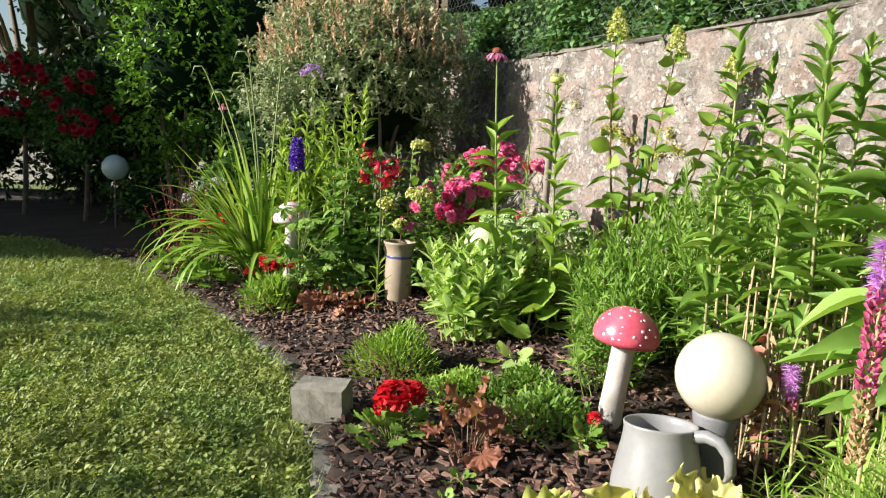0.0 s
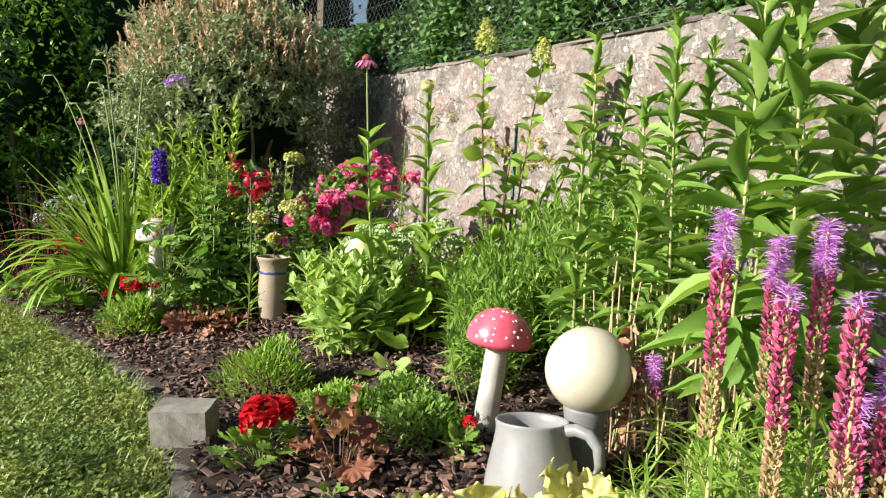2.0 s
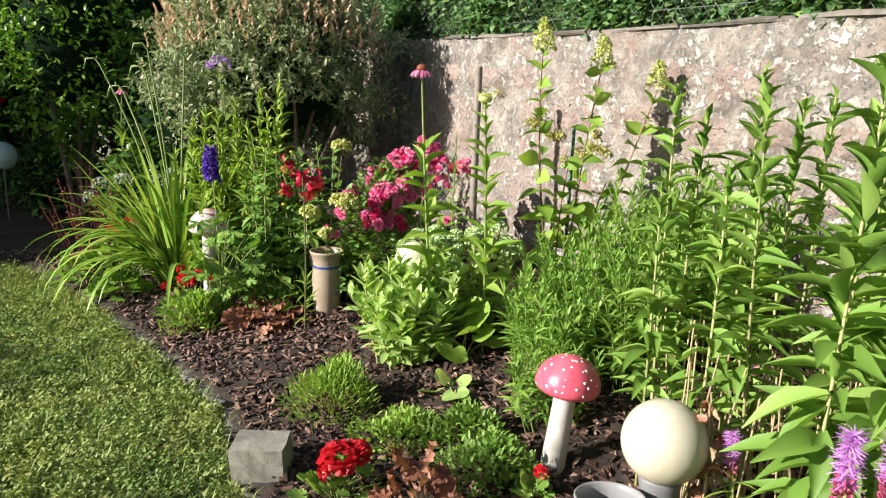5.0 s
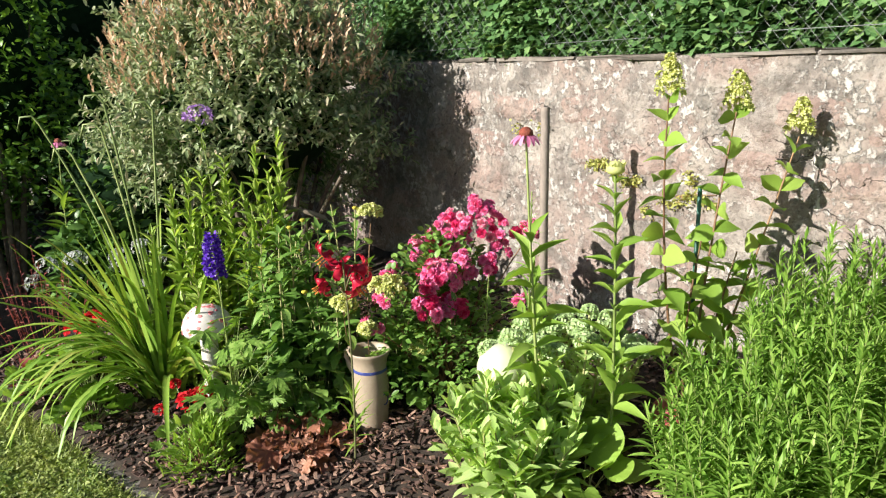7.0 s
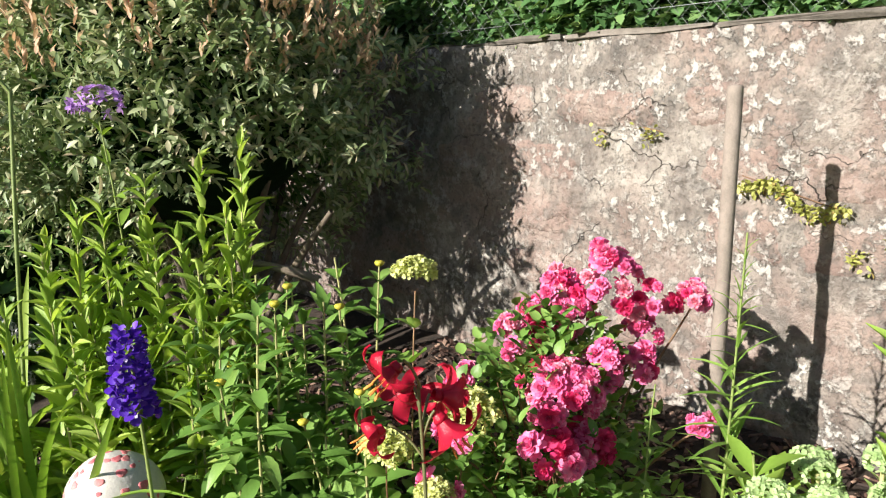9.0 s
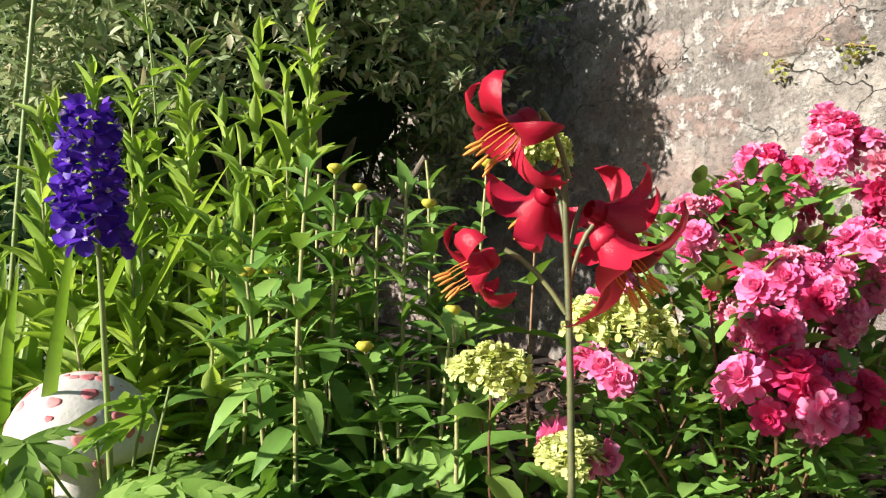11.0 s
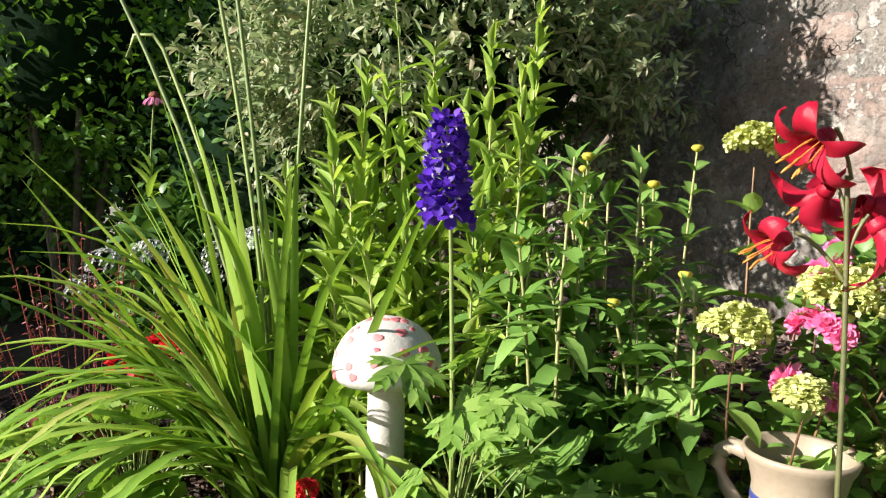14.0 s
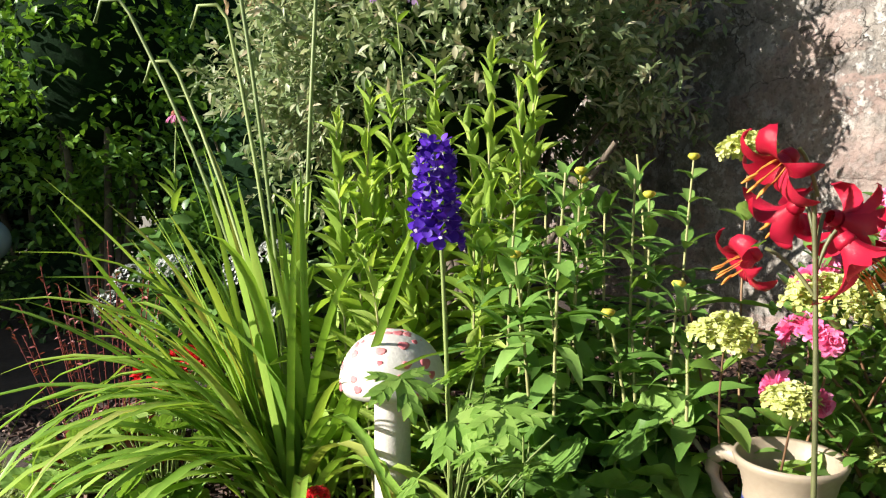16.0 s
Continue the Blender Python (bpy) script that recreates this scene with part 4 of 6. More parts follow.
# broad leaves low beside the sedum
rosette("broad_leaf_plant", on_bed(0.47, 4.05), "broad-leaved green plant beside the sedum", "plant", 9, 0.13, 0.22, 0.085, "bright", 3, 0.03, 0.05, 0, 70, "stem_pale")
rosette("broad_leaf_plant", on_bed(0.42, 3.72), "pale broad leaves low on the bark", "plant", 5, 0.09, 0.05, 0.06, "sedum", 3, 0.03, 0.05, 0, 40, "stem_pale")
stem_plant("coneflower", on_bed(0.40, 4.55), "coneflower plant with large leaves", "coneflower", [(0, 0, -0.02, 0.0, 0.55), (0.05, 0.03, 0.08, 0.05, 0.5)], "bright", "stem", 0.1, 0.08, 0.2, 0.06, LANCE, 20, 60, 2, 0.3, 0.6, 0.006)

# asters in front of the wall
for q, (x, y, rx, ry, h, k) in enumerate([(0.98, 3.92, 0.24, 0.2, 0.55, 32), (1.32, 4.02, 0.24, 0.2, 0.72, 32), (0.80, 3.86, 0.15, 0.14, 0.44, 16), (1.55, 3.72, 0.22, 0.22, 0.75, 30), (1.15, 3.62, 0.24, 0.2, 0.62, 30), (0.82, 3.62, 0.16, 0.14, 0.45, 18), (0.74, 3.38, 0.15, 0.12, 0.36, 12)]):
    stem_plant("aster", on_bed(x, y), "bushy green aster with narrow leaves, not yet in flower", "aster", clump(int(k * 1.2), rx * 1.1, ry * 1.1, h, 1.15, 0.2), "aster", "stem", 0.05, 0.027, 0.10, 0.0175, LANCE, 5, 70, 3, 0.2, 0.5, 0.003, "asters by the wall")

# tall leafy perennials
TALL = [(1.02, 3.02, 1.28), (1.12, 3.12, 1.18), (1.24, 2.98, 1.30), (1.08, 2.84, 1.06), (1.20, 2.72, 1.27), (1.35, 2.60, 1.30), (1.32, 2.84, 1.22), (1.48, 2.72, 1.28), (1.16, 2.36, 1.38), (1.30, 2.30, 1.42), (1.42, 2.40, 1.36), (0.95, 2.92, 0.98), (1.55, 2.50, 1.4), (1.46, 3.02, 1.2), (1.62, 2.86, 1.25)]
for x, y, h in TALL:
    near = y < 2.5
    stem_plant("tall_perennial", on_bed(x, y), "tall leafy green perennial with dry lower stem", "perennial", [(0, 0, rng.normal(-0.02, 0.03), rng.normal(0, 0.03), h)], "mid", "stem_pale", 0.22, 0.030, 0.20 if near else 0.145, 0.060 if near else 0.046, LANCE, -15, 60, 2, 0.25, 0.45, 0.006, "tall perennials", "lance")
dry = thing("dry_stalks", on_bed(1.15, 2.85), "dry brown withered stalks under the perennials", "dry stalks")
part("stalk_tangle", [tube(bent((x, y, -0.03), (x + rng.normal(0, 0.04), y + rng.normal(0, 0.04), rng.uniform(0.3, 0.6)), (0, 0, 0), 4), 0.003, 5) for x, y in rng.uniform((-0.15, -0.3), (0.4, 0.3), (70, 2))], "dry", dry, kind="stuff")
k = 150
part("withered_foliage", leaves(np.stack([rng.uniform(-0.15, 0.4, k), rng.uniform(-0.3, 0.3, k), rng.uniform(0.05, 0.45, k)], -1), ways(k, -80, 10), 0.045, 0.015, LANCE, 0.5, 0.3, 1.0), "dry", dry, kind="stuff")


# blazing stars
def liatris(at, h, spike, bloom, label, narrow=True, lean=(0, 0)):
    root = thing("blazing_star", at, label, "blazing star", "blazing stars")
    pts = bent((0, 0, -0.03), (lean[0], lean[1], h), (0.01, 0, 0), 9)
    part("stem", tube(pts, np.linspace(0.005, 0.003, 9), 6), "stem_pale", root)
    b, w, l, d = stem_leaves(pts, 0.05, 0.014, 0.18, 0.0115, BLADE, 10, 55, 2, 0.25, 0.6, 0.25)
    keep = b[:, 2] < h - spike
    part("foliage", leaves(b[keep], w[keep], l[keep] * (1.2 - 0.75 * b[keep, 2] / h), d[keep], BLADE, 0.3, 0.1, 0.3), "bright", root, kind="stuff")
    top = h - spike * bloom
    bud = []
    zs = np.arange(h - spike, top, 0.0019)
    for q, z in enumerate(zs):
        a = q * 2.4
        c = np.array((math.cos(a) * 0.0115, math.sin(a) * 0.0115, z)) + np.array((*lean, 0)) * z / h
        bud.append((z, leaves(np.repeat([c], 3, 0), unit(np.array((math.cos(a), math.sin(a), 0.9)) + ways(3, -60, 60) * 0.35), 0.0135, 0.0085, OVAL, -0.15, 0.3, 1.5)))
    third = h - spike * (bloom + (1 - bloom) * 0.58)
    lowb, upb = [c for z, c in bud if z < third], [c for z, c in bud if z >= third]
    part("spent_spike", [(v[0] * np.array((0.75, 0.75, 1)), v[1]) for v in lowb], "tan", root, "faded tan lower buds", kind="stuff")
    part("bud_spike", [(v[0] * np.array((0.85, 0.85, 1)), v[1]) for v in upb], "magenta", root, "magenta closed buds", kind="stuff")
    k = int(700 * spike * bloom / 0.1)
    z = rng.uniform(top - 0.01, h + 0.015, k)
    a = rng.uniform(0, 6.3, k)
    w = np.stack([np.cos(a), np.sin(a), rng.uniform(-0.1, 1.1, k)], -1)
    c = np.stack([lean[0] * z / h, lean[1] * z / h, z], -1)
    part("thread_tuft", leaves(c, w, rng.uniform(0.015, 0.031, k), 0.0022, (0.6, 1, 0.4), 0.35, 0.1, 1.0), "purple", root, "purple thread-like florets", kind="stuff")
    return root


for x, y, h, s, bl in [(0.835, 1.80, 0.97, 0.34, 0.18), (0.915, 1.75, 0.87, 0.34, 0.05), (0.965, 1.87, 0.93, 0.26, 0.24), (1.04, 1.86, 0.96, 0.30, 0.24), (0.93, 1.62, 0.88, 0.34, 0.03), (0.99, 1.62, 0.80, 0.22, 0.25), (1.02, 1.72, 0.72, 0.2, 0.2)]:
    z = float(rise(x, y))
    liatris((x, y, z), h - z, s, bl, "purple blazing star with a fading magenta spike")
liatris(on_bed(1.12, 2.62), 0.34, 0.13, 0.5, "short purple blazing star opening", lean=(-0.03, 0))
for x, y in [(1.0, 2.05), (1.12, 2.0), (0.92, 2.1), (1.2, 2.15), (0.86, 1.95), (1.08, 2.2), (0.98, 1.9)]:
    stem_plant("blazing_star", on_bed(x, y), "fine-leaved blazing star without flowers", "blazing star", clump(6, 0.06, 0.06, 0.38, 1.6), "bright", "stem_pale", 0.04, 0.016, 0.15, 0.0105, BLADE, 10, 60, 2, 0.3, 0.3, 0.003, "blazing stars")

# ---- the bed: plants before the wall ----
hyd = thing("panicle_hydrangea", on_bed(0.98, 4.26), "panicle hydrangea with lime flower heads tied to a stake", "hydrangea")
kinds = unit_leaf("oval", "bright")
z0 = hyd.location.z
for hx, hy, h in [(-0.17, -0.04, 1.68 - z0 - 0.06), (0.12, 0.0, 1.62 - z0 - 0.06), (0.40, 0.02, 1.50 - z0 - 0.04), (-0.02, -0.06, 0.8), (0.2, 0.05, 0.72)]:
    pts = bent((0, 0, -0.03), (hx, hy, h), (hx * 0.1 - 0.03, 0, 0), 9)
    part("branch", tube(pts, np.linspace(0.007, 0.003, 9), 6), "stem_red", hyd)
    b, w, l, d = stem_leaves(pts, 0.26 if h > 0.8 else 0.3, 0.07, 0.13, 0.085, OVAL, -25, 35, 2, 0.2, 0.2, 0.6)
    for q in range(len(b)):
        o = part("leaf", kinds[rng.integers(3)], "bright", hyd)
        o.matrix_basis = frame_of(b[q], w[q], l[q], d[q], rng.normal(0, 0.7))
    if h > 0.8:
        o = part("flower_head", lumpy_head(0.045, 0.125, 18, 16, 0.011), "limeflower", hyd, "lime green flower panicle")
        o.location = (hx, hy, h + 0.01)

def coneflower(at, h, lean, label, bloom=True, big=1.0):
    root = stem_plant("coneflower", at, label, "coneflower", [(0, 0, lean[0], lean[1], h)], "bright", "stem", 0.10, 0.055, 0.20, 0.062, LANCE, 10, 55, 2, 0.3, 0.3, 0.0075, "", "lance", 0.74 if bloom else 0.97)
    tip = (lean[0], lean[1], h)
    o = part("cone", lathe([(0.001, -0.008), (0.016, -0.006), (0.024, 0.002), (0.022, 0.014), (0.012, 0.024), (0.0005, 0.027)], 18), "cone" if bloom else "limeflower", root, "dark red domed cone" if bloom else "yellow-green budded head")
    o.matrix_basis = Matrix.Translation(tip) @ Matrix.Diagonal((big, big, big, 1))
    k = 15
    a = np.arange(k) * 2 * math.pi / k + rng.normal(0, 0.1, k)
    if bloom:
        w = np.stack([np.cos(a), np.sin(a), np.full(k, -0.45) + rng.normal(0, 0.1, k)], -1)
        part("petal_ring", leaves(np.array(tip) + np.stack([np.cos(a), np.sin(a), 0 * a], -1) * 0.018 * big, w, 0.046 * big, 0.014 * big, PETAL, 0.35, 0.1, 0.2), "cone_pink", root, "drooping pink petals")
    else:
        w = np.stack([np.cos(a), np.sin(a), np.full(k, 1.4)], -1)
        part("petal_ring", leaves(np.array(tip) + np.stack([np.cos(a), np.sin(a), 0 * a], -1) * 0.018, w, 0.04, 0.008, PETAL, -0.1, 0.1, 0.2), "limeflower", root, "short yellow-green petals")
    return root


coneflower(on_bed(0.35, 4.13), 1.52 - float(rise(0.35, 4.13)), (-0.095, -0.035), "tall pink coneflower on a hairy stem")
coneflower(on_bed(0.58, 4.08), 1.40 - float(rise(0.58, 4.08)), (-0.05, -0.07), "tall coneflower with a yellow-green head", False, 1.3)
stem_plant("obedient_plant", on_bed(0.44, 4.72), "upright plant with narrow arching leaves and a budded tip", "perennial", [(0, 0, 0.03, 0.0, 0.98)], "mid", "stem", 0.08, 0.02, 0.17, 0.014, BLADE, 10, 60, 2, 0.35, 0.15, 0.005)
stem_plant("perennial", on_bed(0.30, 4.80), "slender green perennial with a budded spike", "perennial", [(0, 0, 0.0, 0.0, 0.62)], "mid", "stem", 0.06, 0.03, 0.08, 0.012, LANCE, 10, 60, 2, 0.3, 0.1, 0.004)

# rose bush
def rose_mesh(material, seed):
    r = np.random.default_rng(seed)
    ch = []
    for ring, (k, rad, el, l, w) in enumerate([(4, 0.10, 80, 0.50, 0.42), (6, 0.20, 66, 0.62, 0.48), (8, 0.28, 48, 0.74, 0.52), (9, 0.34, 26, 0.84, 0.56), (9, 0.36, 2, 0.88, 0.56)]):
        a = np.arange(k) * 2 * math.pi / k + ring * 0.6 + r.normal(0, 0.12, k)
        e = np.radians(el + r.normal(0, 8, k))
        w3 = np.stack([np.cos(a) * np.cos(e), np.sin(a) * np.cos(e), np.sin(e)], -1)
        b = np.stack([np.cos(a) * rad * 0.5, np.sin(a) * rad * 0.5, np.full(k, 0.25 - 0.06 * ring)], -1)
        ch.append(leaves(b, w3, l, w, (0.5, 0.95, 1.0, 0.6), -0.35 + 0.16 * ring, 0.22, 0.35, 0.07))
    me = mesh_of("bloom", ch)
    me.materials.append(M[material])
    return me


def rose_bush(name, at, label, rx, ry, h, sprays, k_leaf, petals, size=0.026, leaf="leafgreen"):
    """sprays: (x, y, z, radius, number of blooms), from the bush's foot."""
    root = thing(name, at, label, "rose bush")
    kinds = [rose_mesh(petals[q % len(petals)], 40 + q) for q in range(6)]
    stems = []
    for x, y, z, r, k in sprays:
        stems.append(tube(bent((rng.normal(0, 0.03), rng.normal(0, 0.03), -0.03), (x, y, z - r * 0.6), (0, 0, 0.05), 6), np.linspace(0.005, 0.003, 6), 5))
        low = z + at[2] < 0.72
        for q in range(k // 2 if low else k):
            d = ways(1, -40, 90)[0] * r * rng.uniform(0.7, 1.15)
            o = part("bloom", kinds[(0, 3, 5)[rng.integers(3)] if low else rng.integers(6)], petals[0], root)
            s = size * rng.uniform(0.65, 1.3) * (1.3 if low else 1.0)
            up = (Vector(d) + Vector((-0.4, -0.5, 0.3)) * r).normalized()
            o.matrix_basis = Matrix.Translation((x + d[0], y + d[1], z + d[2] * 0.8)) @ up.to_track_quat("Z", "Y").to_matrix().to_4x4() @ Matrix.Rotation(rng.uniform(0, 6), 4, "Z") @ Matrix.Diagonal((s, s, s, 1))
    for v in ways(16, 30, 85):
        stems.append(tube(bent((0, 0, -0.03), tuple(v * np.array((rx, ry, h)) * 0.95), (0, 0, 0.04), 6), np.linspace(0.005, 0.002, 6), 5))
    part("cane_tangle", stems, "stem_red", root, kind="stuff")
    d = ways(k_leaf, 0, 90)
    b = d * rng.uniform(0.5, 1.12, k_leaf)[:, None] * np.array((rx, ry, h))
    b[:, 2] = np.maximum(b[:, 2], 0.08)
    part("foliage", leaves(b, unit(d + ways(k_leaf, -30, 40)), rng.uniform(0.03, 0.055, k_leaf), rng.uniform(0.018, 0.032, k_leaf), OVAL, 0.2, 0.15, 0.6), leaf, root, kind="stuff")
    return root


rz = float(rise(0.12, 5.02))
rose_bush("rose_bush", (0.12, 5.02, rz), "pink shrub rose with dense clusters of blooms", 0.36, 0.30, 0.72,
          [(-0.03, -0.13, 0.82 - rz, 0.09, 84), (0.09, -0.08, 0.85 - rz, 0.06, 20), (-0.09, -0.21, 0.70 - rz, 0.055, 36), (0.02, -0.17, 0.69 - rz, 0.055, 34), (0.18, 0.05, 1.03 - rz, 0.12, 50), (0.05, 0.06, 0.97 - rz, 0.10, 40), (0.30, 0.0, 0.99 - rz, 0.06, 12), (-0.08, 0.0, 0.93 - rz, 0.06, 16),
           (0.42, -0.02, 0.99 - rz, 0.045, 12), (0.30, 0.02, 0.90 - rz, 0.05, 9), (0.20, -0.10, 0.86 - rz, 0.05, 10), (-0.22, 0.02, 0.82 - rz, 0.05, 10), (-0.28, -0.05, 0.70 - rz, 0.045, 8), (-0.33, -0.12, 0.62 - rz, 0.04, 7), (0.33, -0.2, 0.72 - rz, 0.03, 4), (0.08, -0.16, 0.9 - rz, 0.04, 8)],
          3000, ["pink", "pink", "pale_pink", "pink", "pink", "crimson_pink"], 0.0235)

# low lime hydrangea behind the lily
lh = stem_plant("hydrangea", (-0.24, 5.02, float(rise(-0.24, 5.02))), "young hydrangea with lime green mopheads", "hydrangea", [(0, 0, -0.10, -0.08, 0.52), (0.03, 0, 0.10, -0.10, 0.56), (0, 0.03, 0.06, 0.22, 0.85), (0.02, 0, 0.0, -0.15, 0.42), (0.1, 0, 0.22, -0.08, 0.5), (-0.05, 0, -0.16, 0.02, 0.36), (0.04, 0, 0.16, 0.1, 0.62), (0.0, 0.05, -0.1, 0.12, 0.6)], "mid", "stem_red", 0.12, 0.09, 0.1, 0.06, OVAL, -10, 30, 2, 0.25, 0.7, 0.004)
for x, y, z, r in [(-0.10, -0.08, 0.545, 0.045), (0.10, -0.08, 0.605, 0.065), (0.06, 0.22, 0.90, 0.045), (0.0, -0.14, 0.44, 0.035), (0.24, -0.08, 0.3, 0.04)]:
    o = part("flower_head", lumpy_head(r, r * 0.7, 22, 14, 0.0125, False), "limeflower", lh, "lime green mophead")
    o.location = (x, y, z)


# lily
lily_z = float(rise(-0.335, 4.62))
lily = thing("lily", (-0.335, 4.62, lily_z), "dark red lily in full bloom on a tall stem", "lily")
part("stem", tube(bent((0, 0, -0.03), (-0.005, 0.02, 0.99 - lily_z), (0.012, 0, 0), 9), np.linspace(0.0048, 0.0035, 9), 8), "lily_stem", lily)
pt = bent((0, 0, 0), (0.01, 0.02, 0.30), (0, 0, 0), 5)
b, w, l, d = stem_leaves(pt, 0.06, 0.02, 0.13, 0.014, BLADE, 25, 65, 2, 0.3, 0.6, 0.7)
part("foliage", leaves(b, w, l, d, BLADE, 0.35, 0.15, 0.3), "bright", lily, kind="stuff")


def lily_bloom(place, facing, size, openness):
    """Six recurved petals round stamens; facing is where the throat looks."""
    q = Vector(facing).to_track_quat("Z", "Y").to_matrix().to_4x4()
    tip = Vector(place)
    m = Matrix.Translation(tip) @ q @ Matrix.Diagonal((size, size, size, 1))
    part("flower_stalk", tube(bent((0.0, 0.018, tip.z - 0.06), tuple(tip - Vector(facing).normalized() * 0.01), (0, 0, 0.01), 5), 0.003, 6), "lily_stem", lily)
    core = part("bloom", lathe([(0.10, 0.0), (0.13, 0.08), (0.12, 0.16), (0.06, 0.12), (0.001, 0.1)], 12), "crimson", lily, "crimson lily bloom")
    core.matrix_basis = m
    for p in range(6):
        a0 = p * math.pi / 3 + rng.normal(0, 0.12)
        wd = 0.36 if p % 2 else 0.25
        t = np.linspace(0, 1, 9)
        curl, swing = openness * (1.15 + rng.normal(0, 0.18)), rng.normal(0, 0.22)
        ang = np.radians(14) + t ** 1.6 * curl * 1.35
        rr = 0.08 + np.cumsum(np.sin(ang)) / 9
        zz = np.cumsum(np.cos(ang)) / 9
        prof = np.array((0.40, 0.66, 0.88, 1.0, 1.0, 0.95, 0.80, 0.52, 0.08)) * wd * 0.5
        v = []
        for c in (-1, -0.5, 0, 0.5, 1):
            up = 0.45 * prof * c * c + 0.035 * t * np.sin(t * 11 + p * 2 + c) * abs(c)
            a = a0 + swing * t * t
            v.append(np.stack([rr * np.cos(a) - c * prof * np.sin(a) - up * np.cos(a), rr * np.sin(a) + c * prof * np.cos(a) - up * np.sin(a), zz], -1))
        v = np.stack(v, 1)
        i, j = np.meshgrid(np.arange(8), np.arange(4), indexing="ij")
        f = np.stack([i * 5 + j, i * 5 + j + 1, (i + 1) * 5 + j + 1, (i + 1) * 5 + j], -1).reshape(-1, 4)
        part("petal", (v.reshape(-1, 3), f), "crimson", core)
    for p in range(6):
        a = p * math.pi / 3 + 0.4
        part("stamen", [tube(bent((0.03 * math.cos(a), 0.03 * math.sin(a), 0.1), (0.13 * math.cos(a), 0.13 * math.sin(a), 0.60), (0.04 * math.cos(a), 0.04 * math.sin(a), 0), 5), 0.008, 5), tube(bent((0.11 * math.cos(a), 0.11 * math.sin(a), 0.56), (0.16 * math.cos(a), 0.16 * math.sin(a), 0.76), (0, 0, 0), 4), [0.010, 0.021, 0.021, 0.008], 6)], "orange", core, "orange stamen")


L0 = Vector((-0.335, 4.62, lily_z))
for (x, y, z), face, size, op in [((-0.305, 4.63, 0.93), (0.40, -0.45, -0.68), 0.118, 1.5), ((-0.38, 4.62, 1.045), (-0.75, -0.12, -0.60), 0.105, 2.1), ((-0.345, 4.67, 0.975), (-0.15, 0.6, -0.5), 0.10, 2.0), ((-0.405, 4.66, 0.905), (-0.80, 0.05, -0.50), 0.092, 2.2), ((-0.30, 4.67, 0.955), (0.80, 0.15, -0.25), 0.105, 2.0)]:
    lily_bloom(Vector((x, y, z)) - L0, face, size, op)

# delphinium
dz = float(rise(-0.85, 4.93))
delph = thing("delphinium", (-0.85, 4.93, dz), "violet-blue delphinium spike over cut green leaves", "delphinium")
top = 1.085 - dz
part("stem", tube(bent((0, 0, -0.03), (-0.026, -0.035, top), (0.01, 0, 0), 9), np.linspace(0.006, 0.003, 9), 7), "stem", delph)
fl, ey = [], []
for q in range(52):
    f = q / 52
    z, a = top - 0.18 + 0.18 * f, q * 2.4
    r = 0.035 * (1 - 0.5 * f ** 2.5) * rng.uniform(0.85, 1.12)
    c = np.array((-0.026 * z / top + math.cos(a) * r, -0.035 * z / top + math.sin(a) * r, z))
    n0 = np.array((math.cos(a), math.sin(a), 0.1))
    s, t = np.array((-math.sin(a), math.cos(a), 0)), np.array((0, 0, 1.0))
    pa = np.arange(5) * 2 * math.pi / 5 + rng.uniform(0, 1)
    w = s * np.cos(pa)[:, None] + t * np.sin(pa)[:, None] + n0 * 0.35
    sz = 0.0245 * (1 - 0.4 * f) * rng.uniform(0.85, 1.15)
    fl.append(leaves(np.repeat([c], 5, 0), w, sz, sz * 0.95, PETAL, 0.1, 0.15, 0.4))
    if q % 2 == 0 and f < 0.9:
        ey.append(leaves(np.repeat([c + n0 * 0.006], 3, 0), ways(3, -60, 60) + n0, 0.008, 0.006, OVAL, 0, 0.2, 1.0))
part("flower_spike", fl, "violet", delph, "deep violet-blue florets")
part("floret_eye_mass", ey, "eye", delph, "pale floret eyes", kind="stuff")
kinds = []
for q in range(4):
    me = mesh_of("leaf", cut_leaf(q + 20))
    me.materials.append(M["mid"])
    kinds.append(me)
DELPH_FRONT = [(0.0, -0.05, 0.43, 0.075), (-0.09, -0.02, 0.50, 0.07), (-0.06, -0.06, 0.33, 0.08), (0.05, -0.02, 0.53, 0.06), (0.09, -0.04, 0.45, 0.07), (-0.02, -0.06, 0.26, 0.08), (0.12, -0.06, 0.36, 0.075), (0.20, -0.05, 0.28, 0.07), (-0.10, -0.08, 0.22, 0.075), (0.08, -0.09, 0.20, 0.08)]
st = []
for q in range(36):
    a, r, z = rng.uniform(-1.9, 1.0), rng.uniform(0.04, 0.22), rng.uniform(0.12, 0.56)
    if q < 5:
        r, z = 0.07, 0.62 - 0.04 * q
    tip = (math.cos(a) * r, math.sin(a) * r, z)
    st.append(tube(bent((0, 0, z * 0.4), tip, (0, 0, 0.03), 5), 0.0022, 5))
    o = part("leaf", kinds[q % 4], "mid", delph)
    s = rng.uniform(0.05, 0.07) * (0.6 if q < 5 else 1)
    way = (math.cos(a), math.sin(a), rng.uniform(-0.3, 0.3))
    if q >= 26:
        x, y, z, s = DELPH_FRONT[q - 26]
        y, z, s = y - 0.05, z + 0.08, s * 1.3
        tip, way = (x, y, z), (rng.normal(0.1, 0.5), -0.75, rng.uniform(-0.55, 0.0))
        st.append(tube(bent((0, 0, z * 0.6), tip, (0, 0, 0.03), 5), 0.0022, 5))
    o.matrix_basis = frame_of(tip, way, s, s, rng.normal(0, 0.4))
part("leaf_stalk_tangle", st, "stem", delph, kind="stuff")

